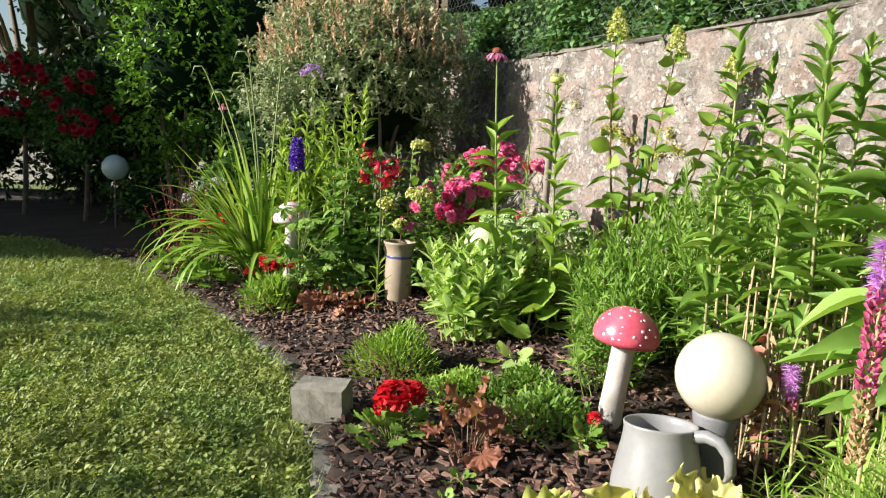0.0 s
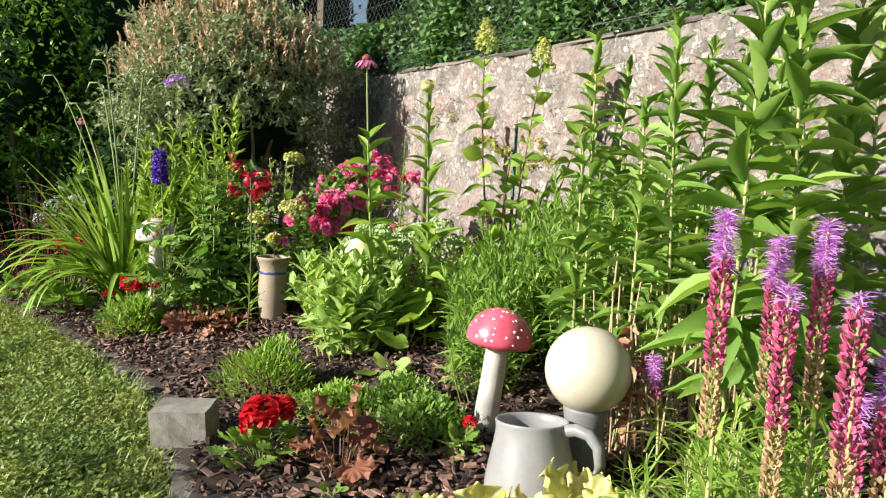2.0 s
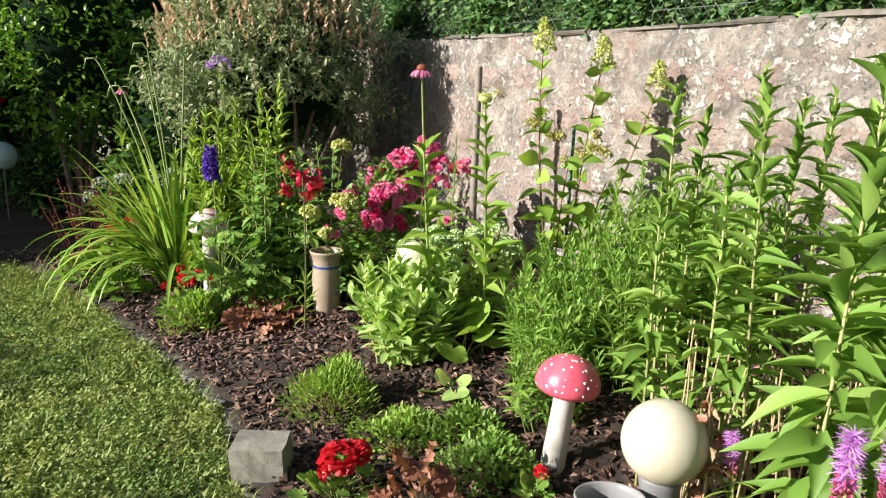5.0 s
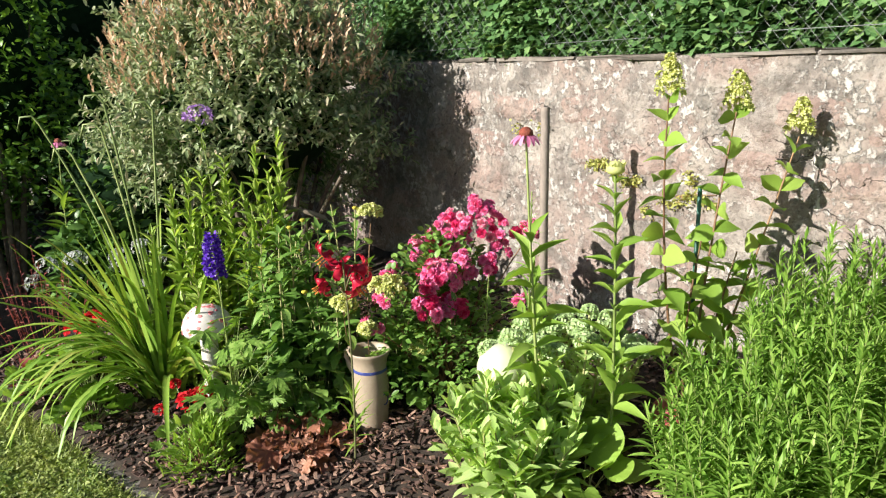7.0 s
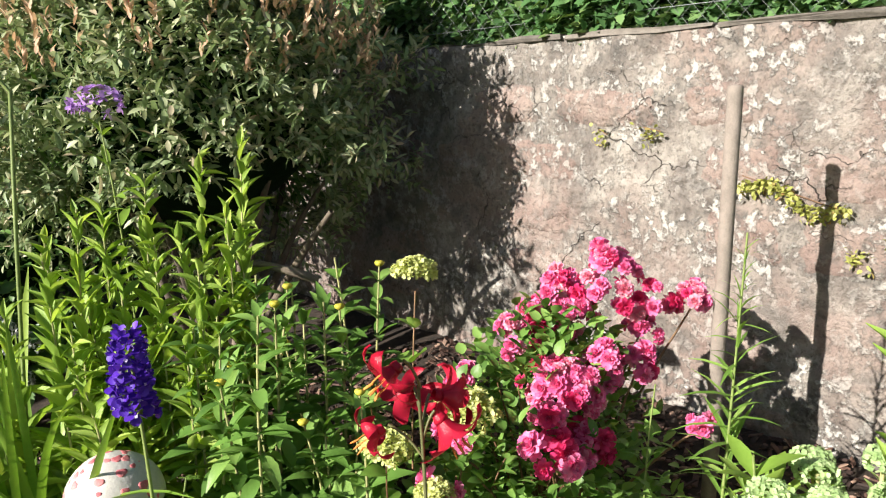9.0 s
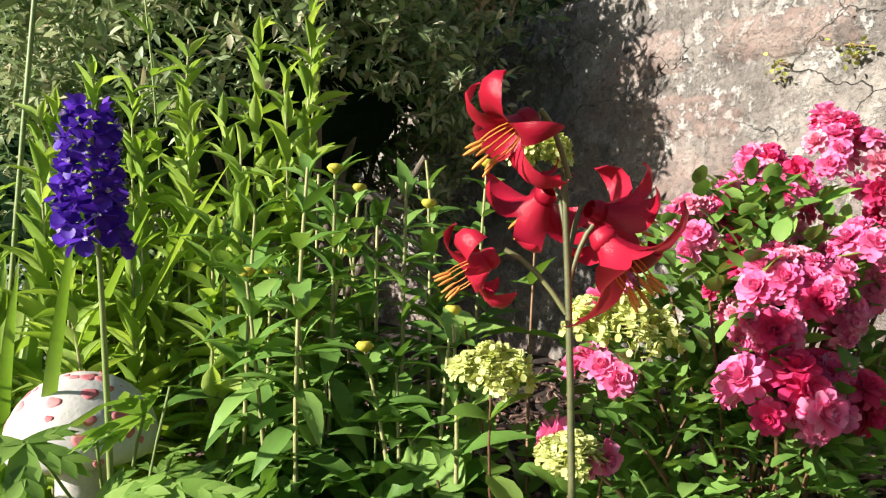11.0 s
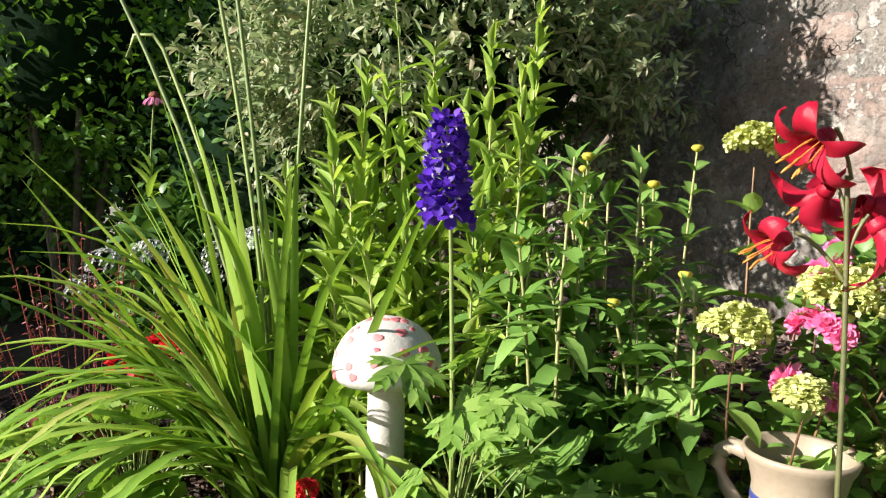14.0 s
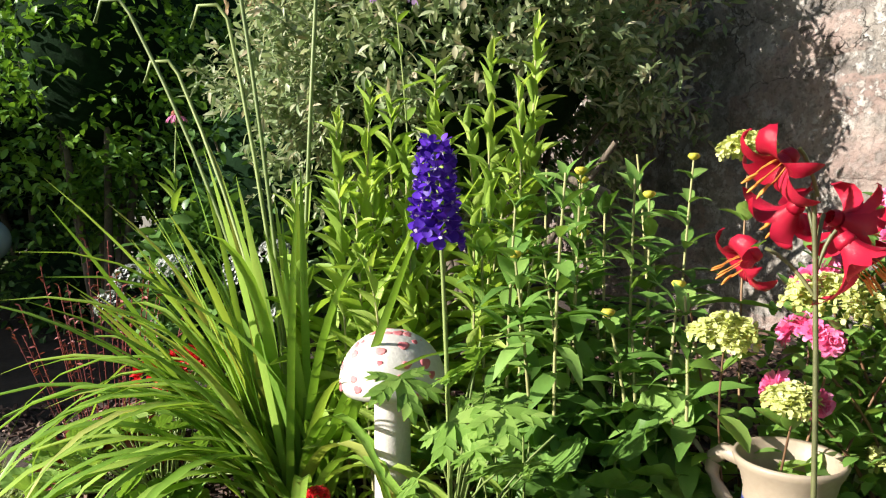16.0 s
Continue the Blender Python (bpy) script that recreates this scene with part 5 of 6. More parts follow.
# heliopsis with buds, behind delphinium and lily
for x, y, h, k in [(-0.60, 5.18, 0.86, 5), (-0.42, 5.30, 0.84, 5), (-0.72, 5.30, 0.82, 4), (-0.30, 5.42, 0.95, 2), (-0.55, 5.45, 0.86, 4), (-0.40, 5.12, 0.6, 5)]:
    st = clump(k, 0.10, 0.08, h, 1.2, 0.14)
    ob = stem_plant("heliopsis", on_bed(x, y), "branching green heliopsis in bud", "heliopsis", st, "leafgreen", "stem_pale", 0.06, 0.058, 0.145, 0.05, LANCE, -25, 60, 3, 0.45, 0.5, 0.0055, "heliopsis clumps")
    for fx, fy, hx, hy, hh in st[::4]:
        o = part("bud", lathe([(0.003, -0.008), (0.010, -0.004), (0.014, 0.003), (0.010, 0.009), (0.004, 0.010), (0.0005, 0.008)], 10, 0.12), "yellow", ob, "yellow-green bud")
        o.location = (hx, hy, hh)
# broad dark leaves that fill the ground below them
for x, y, h in [(-0.55, 4.98, 0.32), (-0.44, 5.08, 0.34), (-0.72, 5.06, 0.34), (-0.80, 5.3, 0.3), (-0.06, 5.05, 0.3), (-0.5, 5.2, 0.42)]:
    rosette("broad_leaf_plant", on_bed(x, y), "broad green leaves filling the ground of the bed", "plant", 24, 0.17, h, 0.062, "leafgreen", 5, 0.12, 0.10, -15, 45, "stem")
# bright goldenrod and phlox shoots
for x, y, h, k in [(-1.10, 5.52, 1.08, 5), (-0.93, 5.60, 1.20, 5), (-0.66, 5.58, 1.24, 5), (-1.0, 5.40, 0.90, 4), (-0.80, 5.44, 1.0, 4)]:
    stem_plant("goldenrod", on_bed(x, y), "upright bright green goldenrod with pointed leaves", "goldenrod", clump(k, 0.13, 0.10, h, 1.25, 0.12), "gold", "stem_pale", 0.1, 0.038, 0.16, 0.046, LANCE, 12, 68, 2, 0.25, 0.42, 0.0045, "goldenrod clumps", "lance")
ph = stem_plant("phlox", on_bed(-0.96, 5.72), "tall phlox with a lilac flower head", "phlox", [(0, 0, -0.03, -0.06, 1.49 - float(rise(-0.96, 5.72)))], "bright", "stem", 0.5, 0.09, 0.11, 0.03, LANCE, 5, 40, 2, 0.25, 0.7, 0.004)
o = part("flower_head", floret_head(0.072, 0.05, 34, 0.020, 5, False), "phlox", ph, "lilac phlox flowers")
o.location = (-0.03, -0.06, 1.53 - float(rise(-0.96, 5.72)))

# daylily: arching blades, each a part, and tall spent stalks
dl = thing("daylily", on_bed(-1.27, 5.56), "large daylily clump with long arching blades", "daylily")
for q in range(128):
    a, ln = rng.uniform(0, 6.28), rng.uniform(0.65, 1.2)
    if q >= 112:
        a, ln = rng.uniform(3.3, 4.7), rng.uniform(0.8, 1.15)
    a += 0.45 * math.sin(a)
    el = math.radians(rng.uniform(54, 88))
    curl = rng.uniform(0.1, 0.8) if q % 5 < 3 and q < 112 else rng.uniform(1.3, 2.9)
    t = np.linspace(0, 1, 11)
    ang = el - curl * t ** 1.5
    r = rng.uniform(0, 0.07) + np.concatenate([[0], np.cumsum(np.cos(ang[1:]))]) * ln / 10
    z = np.concatenate([[0], np.cumsum(np.sin(ang[1:]))]) * ln / 10
    z = np.maximum(z, 0.01 + 0.02 * t) - 0.01
    w = np.array((0.8, 1, 1, 1, 1, 0.97, 0.92, 0.82, 0.66, 0.42, 0.05)) * rng.uniform(0.010, 0.0205)
    c, s = math.cos(a), math.sin(a)
    fx, fy = rng.normal(0, 0.035), rng.normal(0, 0.03)
    v = np.stack([np.stack([fx + c * r - s * k2 * w, fy + s * r + c * k2 * w, z + abs(k2) * w * 0.5], -1) for k2 in (-1, 0, 1)], 1)
    i, j = np.meshgrid(np.arange(10), np.arange(2), indexing="ij")
    f = np.stack([i * 3 + j, i * 3 + j + 1, (i + 1) * 3 + j + 1, (i + 1) * 3 + j], -1).reshape(-1, 4)
    part("blade", (v.reshape(-1, 3), f), "daylily", dl)
for hx, hy, h in [(-0.52, 0.25, 1.42), (-0.16, 0.1, 1.52), (-0.20, 0.15, 1.38), (0.06, 0.12, 1.48), (-0.40, 0.3, 1.25)]:
    part("flower_stalk", tube(np.concatenate([bent((0, 0, 0), (hx, hy, h), (-hx * 0.12, 0, 0), 8), [(hx - 0.03, hy, h + 0.04), (hx - 0.08, hy - 0.01, h + 0.035), (hx - 0.10, hy - 0.01, h - 0.03)]]), 0.0058, 7), "stem", dl, "tall spent flower stalk")
mound("foliage_plant", on_bed(-1.05, 5.62), "narrow-leaved clump beside the toadstool", "perennial", 0.14, 0.14, 0.34, 260, 0.16, 0.012, "daylily", BLADE, 30, 80)

geranium(on_bed(0.28, 2.46), "small scarlet geranium at the front of the bed", [(0, 0, 0.07, 0.03), (0.04, 0.0, 0.06, 0.025)], 8, 0.05, 0.04)
for x, y in [(0.225, 2.726), (0.182, 2.611)]:
    rosette("seedling", on_bed(x, y), "small green seedling in the bark", "seedling", 6, 0.04, 0.04, 0.02, "mid", 5, 0.06, 0.05, 0, 60, "stem")

# ---- behind the bed ----
def crown(centre, radii, k, length, width, material, shape=LANCE, lump=0.2, inner=0.55, seed=0):
    d = ways(k, -90, 90)
    s = 1 + lump * np.sin(4 * d[:, 0] + seed) * np.cos(5 * d[:, 1] + 2 * seed) + 0.5 * lump * np.sin(9 * d[:, 2] + 7 * d[:, 0])
    b = np.asarray(centre) + d * (s * rng.uniform(inner, 1.0, k) ** 0.7)[:, None] * np.asarray(radii)
    w = unit(d * 0.7 + ways(k, -50, 60))
    return leaves(b, w, length * rng.uniform(0.6, 1.3, k), width * rng.uniform(0.7, 1.2, k), shape, 0.2, 0.15, 1.0)


def sprigs(centre, radii, k, per, twig, length, width, shape=LANCE, lump=0.15, inner=0.7, seed=0):
    """Leafy twigs that point outwards and upwards from a rounded crown."""
    d = ways(k, -90, 90)
    s = 1 + lump * np.sin(5 * d[:, 0] + seed) * np.cos(6 * d[:, 1] + 2 * seed) + 0.6 * lump * np.sin(11 * d[:, 2] + 9 * d[:, 0])
    b = np.asarray(centre) + d * (s * rng.uniform(inner, 1.0, k))[:, None] * np.asarray(radii)
    w = unit(d * 0.7 + np.array((0, 0, 0.45)) + ways(k, -60, 60) * 0.7)
    t = np.linspace(0, 1, per)
    base = (b[:, None] + w[:, None] * (t[None] * twig)[..., None]).reshape(-1, 3)
    way = unit(np.repeat(w, per, 0) * 0.75 + ways(k * per, -70, 70))
    n = len(base)
    return leaves(base, way, length * rng.uniform(0.6, 1.25, n), width * rng.uniform(0.7, 1.2, n), shape, 0.2, 0.15, 1.0)


wz = float(rise(-0.70, 6.55))
bush = thing("willow_bush", (-0.70, 6.55, wz), "rounded dappled willow with peach shoot tips", "willow bush")
for q in range(9):
    a = q * 0.7
    part("branch", tube(bent((0.04 * math.cos(a), 0.04 * math.sin(a), -0.04), (0.5 * math.cos(a), 0.45 * math.sin(a), 1.0 + 0.2 * (q % 3)), (0.05 * math.sin(a * 3), 0.06, 0.12), 8), np.linspace(0.026, 0.006, 8), 7), "bark", bush)
# dark ball added to act as shade between the willow's leaves
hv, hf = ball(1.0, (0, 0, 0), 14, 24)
part("heart", (hv * np.array((0.56, 0.40, 0.46)) + np.array((-0.10, 0.05, 1.28)), hf), "shade_core", bush, "dark ball standing in for shade inside the willow")


def over_skirt(b):
    """Above the crown's lower edge, which is higher on the wall's side."""
    return b[:, 2] + wz > 0.85 + (0.26 + 0.18 * np.clip((b[:, 0] + 0.8) / 0.9, 0, 1)) * np.clip(1 - (b[:, 1] + 0.1) / 0.3, 0, 1) + 0.05 * np.sin(9 * b[:, 0])


k, per = 5600, 10
d = ways(k, -90, 90)
s = 1 + 0.13 * np.sin(7 * d[:, 0] + 1) * np.cos(8 * d[:, 1]) + 0.11 * np.sin(13 * d[:, 2] + 11 * d[:, 0]) + 0.06 * np.sin(23 * d[:, 0] + 19 * d[:, 2])
b = np.array((-0.10, 0, 1.18)) + d * (s * rng.uniform(0.70, 1.0, k))[:, None] * np.array((0.86, 0.66, 0.80))
w = unit(d * 0.6 + np.array((0, 0, 0.35)) + ways(k, -60, 60) * 0.7)
ok = over_skirt(b)
b, w = b[ok], w[ok]
base = (b[:, None] + w[:, None] * (np.linspace(0, 1, per)[None] * 0.13)[..., None]).reshape(-1, 3)
way = unit(np.repeat(w, per, 0) * 0.7 + ways(len(base), -70, 70))
part("foliage", leaves(base, way, rng.uniform(0.030, 0.066, len(base)), rng.uniform(0.013, 0.021, len(base)), LANCE, 0.2, 0.15, 1.0), "willow", bush, kind="stuff")
# inner willow leaves take a darker green, so shade is in their colour
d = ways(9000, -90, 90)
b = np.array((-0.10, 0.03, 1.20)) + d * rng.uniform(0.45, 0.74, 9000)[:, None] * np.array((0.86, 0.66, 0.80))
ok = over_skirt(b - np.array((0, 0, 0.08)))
part("inner_foliage", leaves(b[ok], unit(d[ok] + ways(int(ok.sum()), -70, 60)), 0.06, 0.022, LANCE, 0.2, 0.15, 1.0), "deep", bush, "inner leaves in a darker green for shade", kind="stuff")
part("branch", tube([(0.06, -0.84, 0.80), (0.14, -0.86, 0.79), (0.24, -0.88, 0.76), (0.31, -0.88, 0.73)], [0.006, 0.011, 0.015, 0.013], 8), "bark", bush, "bare cut branch")
part("branch", tube(bent((0.02, 0.0, 0.1), (0.42, -0.5, 0.9), (0.05, 0, 0.1), 7), np.linspace(0.024, 0.010, 7), 8), "bark", bush)
k = 850
d = ways(k, 14, 90)
b = np.array((-0.10, 0, 1.18)) + d * np.array((0.86, 0.66, 0.80)) * rng.uniform(0.90, 1.10, k)[:, None]
lv = []
for q in range(k):
    up = unit(d[q] * 0.35 + np.array((0, 0, 1.0)) + rng.normal(0, 0.2, 3))
    ln = rng.uniform(0.06, 0.16)
    for z in np.linspace(0.1, 1, 6):
        lv.append((b[q] + up * ln * z, unit(up + ways(1, -20, 40)[0] * 0.6), 0.036))
bb, ww, ll = (np.array([x[c] for x in lv]) for c in range(3))
part("shoot_tip_mass", leaves(bb, ww, ll, 0.0145, LANCE, 0.1, 0.15, 1.0), "shoot", bush, "peach-coloured shoot tips", kind="stuff")

# ivy hedge behind a chain-link fence on the wall
hedge = thing("ivy_hedge", (0, 0, 0), "dense ivy hedge growing over the wall's fence", "hedge")


def hedge_top(u):
    return 2.31 + 0.05 * np.sin(3 * u) + 0.05 * np.sin(7.3 * u + 1) - 0.02 * u


# near-black slab behind the ivy leaves, in place of shade within the hedge
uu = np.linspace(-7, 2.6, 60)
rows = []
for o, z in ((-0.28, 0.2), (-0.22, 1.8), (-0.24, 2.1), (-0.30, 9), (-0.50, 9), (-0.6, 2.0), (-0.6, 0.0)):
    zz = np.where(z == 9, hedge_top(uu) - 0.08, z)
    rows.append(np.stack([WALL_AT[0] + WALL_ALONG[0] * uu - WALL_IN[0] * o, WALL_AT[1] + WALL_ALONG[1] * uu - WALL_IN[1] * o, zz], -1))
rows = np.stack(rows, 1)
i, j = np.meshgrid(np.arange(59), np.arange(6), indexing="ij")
part("heart", (rows.reshape(-1, 3), np.stack([i * 7 + j, i * 7 + j + 1, (i + 1) * 7 + j + 1, (i + 1) * 7 + j], -1).reshape(-1, 4)), "shade_core", hedge, "near-black slab standing in for shade inside the ivy")
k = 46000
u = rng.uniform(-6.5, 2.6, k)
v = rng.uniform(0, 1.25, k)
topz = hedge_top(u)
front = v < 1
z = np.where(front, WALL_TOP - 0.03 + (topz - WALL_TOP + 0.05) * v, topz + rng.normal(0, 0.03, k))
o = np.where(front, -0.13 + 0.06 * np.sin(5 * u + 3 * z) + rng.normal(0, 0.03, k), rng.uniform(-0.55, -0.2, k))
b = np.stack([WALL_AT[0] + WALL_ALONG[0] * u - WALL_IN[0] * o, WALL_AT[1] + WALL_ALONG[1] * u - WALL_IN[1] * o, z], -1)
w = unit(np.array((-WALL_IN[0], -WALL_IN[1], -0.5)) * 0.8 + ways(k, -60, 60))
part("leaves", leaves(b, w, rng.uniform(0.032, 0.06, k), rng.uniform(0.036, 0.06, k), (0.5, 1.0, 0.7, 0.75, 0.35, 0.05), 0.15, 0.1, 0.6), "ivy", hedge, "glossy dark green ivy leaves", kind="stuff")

fence = thing("chain_link_fence", (0, 0, 0), "galvanised chain-link fence with wooden posts on the wall", "fence")
wires = []
H0, H1, OUT = WALL_TOP, 2.95, -0.06
for q in np.arange(-7, 3.6, 0.075):
    for sgn in (1, -1):
        a, b2 = q, q + sgn * (H1 - H0) * 0.9
        if -7.2 < b2 < 3.6:
            wires.append(tube([wall_point(a, OUT, H0), wall_point((a + b2) / 2, OUT, (H0 + H1) / 2), wall_point(b2, OUT, H1)], 0.0009, 4))
part("wire_mesh", wires, "wire", fence, kind="stuff")
for z in (1.86, 2.38, 2.95):
    part("line_wire", tube([wall_point(x, OUT - 0.004, z) for x in np.linspace(-7, 3.6, 12)], 0.0017, 5), "wire", fence)
for x in (2.72, 0.2 - 3.6):
    o = part("fence_post", box(-0.028, 0.028, -0.028, 0.028, 0, 1.5), "fence_post", fence, "weathered wooden fence post", smooth=False)
    o.location = wall_point(x, OUT - 0.06, 1.6)

# shrubs at the shaded end
def shrub(at, radii, k, label, material, length=0.05, width=0.026, trunk=0.5, lump=0.18, seed=0, cat="shrub", name="shrub", shape=OVAL, core=True):
    root = thing(name, at, label, cat)
    h = trunk + radii[2]
    for q in range(6):
        a = q * 1.1 + seed
        part("branch", tube(bent((0.03 * math.cos(a), 0.03 * math.sin(a), -0.05), (radii[0] * 0.6 * math.cos(a), radii[1] * 0.6 * math.sin(a), h + radii[2] * 0.3), (0, 0, 0.1), 7), np.linspace(0.02 + 0.01 * radii[2], 0.005, 7), 6), "bark", root)
    # near-black ball fills the bush where shade would show between leaves
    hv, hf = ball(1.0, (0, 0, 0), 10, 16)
    part("heart", (hv * np.array(radii) * 0.62 + np.array((0, 0, h)), hf), "shade_core", root, "near-black ball standing in for shade inside the bush")
    part("foliage", sprigs((0, 0, h), np.array(radii), k // 6, 7, 0.2, length, width, shape, lump, 0.55, seed) if material == "shrub" else crown((0, 0, h), radii, k, length, width, material, shape, lump, 0.35, seed), material, root, kind="stuff")
    return root


shrub((-2.75, 7.6, 0.05), (0.62, 0.55, 1.05), 5200, "sunlit green privet shrub with upright shoots", "shrub", 0.06, 0.03, 0.7, 0.2, 2)
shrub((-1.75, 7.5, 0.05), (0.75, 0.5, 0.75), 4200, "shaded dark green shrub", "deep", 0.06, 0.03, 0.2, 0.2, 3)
# bushes in the near-black tree green carry shade in their leaf colour
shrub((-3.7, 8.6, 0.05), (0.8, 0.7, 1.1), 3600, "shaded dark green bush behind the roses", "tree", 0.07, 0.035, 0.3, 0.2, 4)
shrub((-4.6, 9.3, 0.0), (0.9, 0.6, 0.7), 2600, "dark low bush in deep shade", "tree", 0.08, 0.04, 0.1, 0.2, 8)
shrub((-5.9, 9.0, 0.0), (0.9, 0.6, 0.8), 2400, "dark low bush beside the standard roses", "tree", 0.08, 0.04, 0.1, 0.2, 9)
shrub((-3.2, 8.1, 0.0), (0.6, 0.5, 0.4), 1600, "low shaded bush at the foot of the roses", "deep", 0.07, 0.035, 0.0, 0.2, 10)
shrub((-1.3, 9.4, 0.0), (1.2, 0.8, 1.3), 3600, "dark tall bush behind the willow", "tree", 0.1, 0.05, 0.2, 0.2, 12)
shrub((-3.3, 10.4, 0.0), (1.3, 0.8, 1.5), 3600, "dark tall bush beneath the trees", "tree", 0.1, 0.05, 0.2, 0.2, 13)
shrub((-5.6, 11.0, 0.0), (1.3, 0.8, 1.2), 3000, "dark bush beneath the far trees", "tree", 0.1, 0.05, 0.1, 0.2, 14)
wh = shrub((-1.75, 6.5, 0.10), (0.4, 0.3, 0.32), 1500, "white hydrangea in the shade of the shrubs", "deep", 0.08, 0.045, 0.15, 0.2, 5, "hydrangea", "white_hydrangea")
for q in range(8):
    o = part("flower_head", floret_head(0.06, 0.05, 60, 0.014, 4, False), "white", wh, "white flower head")
    o.location = (rng.uniform(-0.36, 0.36), -0.22 + rng.uniform(-0.08, 0.05), rng.uniform(0.36, 0.66))
hs = thing("coral_bells", on_bed(-1.95, 5.95), "dark coral bells with thin red flower sprays", "coral bells")
sp, fl = [], []
for q in range(26):
    x, y, h = rng.normal(-0.1, 0.16), rng.normal(0.1, 0.14), rng.uniform(0.35, 0.75)
    pts = bent((x * 0.4, y * 0.4, 0), (x, y, h), (0, 0, 0), 5)
    sp.append(tube(pts, 0.0017, 4))
    zz = np.linspace(0.5, 1, 16)
    fl.append(leaves(np.array([(x * (0.4 + 0.6 * t), y * (0.4 + 0.6 * t), h * t) for t in zz]), ways(16, -20, 60), 0.022, 0.008, OVAL, 0.1, 0.2, 1.0))
part("flower_stem_tangle", sp, "maroon", hs, kind="stuff")
part("flower_sprays", fl, "maroon", hs, kind="stuff")
part("foliage", crown((0, 0, 0.05), (0.22, 0.2, 0.12), 300, 0.06, 0.045, "maroon", BROAD, 0.1, 0.4), "maroon", hs, kind="stuff")
coneflower((-2.10, 7.0, 0.1), 1.22, (0.0, 0.0), "pink coneflower in front of the dark shrubs")

# standard roses in the shade, a pale blue globe, a low wall
def standard_rose(at, h, label, seed):
    root = thing("standard_rose", at, label, "rose tree", "standard roses")
    part("trunk", tube(bent((0, 0, -0.05), (0.02, 0, h), (0.02, 0, 0), 7), np.linspace(0.03, 0.02, 7), 8), "bark", root)
    part("foliage", crown((0, 0, h + 0.2), (0.5, 0.45, 0.5), 2200, 0.055, 0.032, "deep", OVAL, 0.2, 0.3, seed), "deep", root, kind="stuff")
    kinds = [rose_mesh("crimson", 60 + q) for q in range(3)]
    for cx, cy, cz, r, k in [(-0.30, -0.38, 0.55, 0.10, 9), (0.22, -0.4, 0.5, 0.11, 12), (0.18, -0.42, 0.1, 0.13, 14), (-0.1, -0.42, 0.3, 0.08, 4), (0.42, -0.2, 0.2, 0.08, 5)]:
        for q in range(k):
            d = ways(1, -60, 80)[0] * r
            o = part("bloom", kinds[q % 3], "crimson", root)
            o.matrix_basis = Matrix.Translation((cx + d[0] * 1.3, cy + d[1], h + cz + d[2] * 0.8)) @ Vector((d[0], d[1] - 0.1, d[2] + 0.05)).to_track_quat("Z", "Y").to_matrix().to_4x4() @ Matrix.Diagonal((0.046, 0.046, 0.046, 1))
    return root


standard_rose((-3.95, 8.0, 0.05), 0.95, "standard rose with dark red clusters", 1)
standard_rose((-4.75, 8.2, 0.05), 1.1, "taller standard rose with dark red clusters", 2)
gl = thing("garden_globe", (-3.42, 7.62, 0.07), "pale blue glass globe on a thin rod", "garden ornament")
part("globe", ball(0.125, (0, 0, 0.62), 20, 32), "globe_blue", gl)
part("rod", tube([(0, 0, -0.05), (0, 0, 0.3), (0, 0, 0.52)], 0.008, 8), "post", gl)
lw = part("low_wall", [box(-26, 8, 0, 0.3, -0.05, 0.55)], "grey_wall", label="low grey masonry wall behind the shrubs", kind="structure", smooth=False)
lw.location = (-4, 13.2, 0)


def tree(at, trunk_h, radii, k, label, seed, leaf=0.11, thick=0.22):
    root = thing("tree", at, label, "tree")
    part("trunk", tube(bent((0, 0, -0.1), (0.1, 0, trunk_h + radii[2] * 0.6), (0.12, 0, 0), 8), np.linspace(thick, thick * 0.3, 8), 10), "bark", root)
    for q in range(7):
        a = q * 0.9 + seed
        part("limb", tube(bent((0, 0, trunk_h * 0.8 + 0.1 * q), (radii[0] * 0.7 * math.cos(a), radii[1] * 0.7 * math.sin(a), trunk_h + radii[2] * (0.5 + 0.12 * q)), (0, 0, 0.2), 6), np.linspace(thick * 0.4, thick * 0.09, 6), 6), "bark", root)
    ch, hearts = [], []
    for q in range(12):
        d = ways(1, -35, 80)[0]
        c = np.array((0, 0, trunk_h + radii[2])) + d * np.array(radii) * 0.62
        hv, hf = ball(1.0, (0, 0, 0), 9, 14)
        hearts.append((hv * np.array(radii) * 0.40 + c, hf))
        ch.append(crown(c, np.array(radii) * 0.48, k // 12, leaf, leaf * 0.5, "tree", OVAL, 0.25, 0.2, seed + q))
    # crown leaves share the near-black green that holds the shade
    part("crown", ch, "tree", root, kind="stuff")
    # near-black balls close dense crowns, standing in for their inner shade
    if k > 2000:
        part("heart", hearts, "shade_core", root, "near-black balls standing in for shade inside the crown")
    return root


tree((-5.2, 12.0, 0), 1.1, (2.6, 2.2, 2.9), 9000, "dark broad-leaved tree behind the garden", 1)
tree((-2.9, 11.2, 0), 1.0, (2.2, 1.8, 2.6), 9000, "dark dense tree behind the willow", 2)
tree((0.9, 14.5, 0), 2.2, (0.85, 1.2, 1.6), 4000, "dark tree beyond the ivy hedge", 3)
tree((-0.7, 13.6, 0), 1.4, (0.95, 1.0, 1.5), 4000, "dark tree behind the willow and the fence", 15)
# two unseen trees added at the left to shade the lawn's far end
tree((-9.4, 9.5, 0), 1.2, (2.8, 2.6, 3.2), 6000, "large dark tree, unseen, added to shade the lawn's end", 4)
tree((-9.2, 6.0, 0), 0.5, (1.7, 2.0, 1.9), 6000, "dense dark tree, unseen, added to shade the end of the lawn", 6)
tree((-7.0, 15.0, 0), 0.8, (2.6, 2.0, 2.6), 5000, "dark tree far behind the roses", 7)
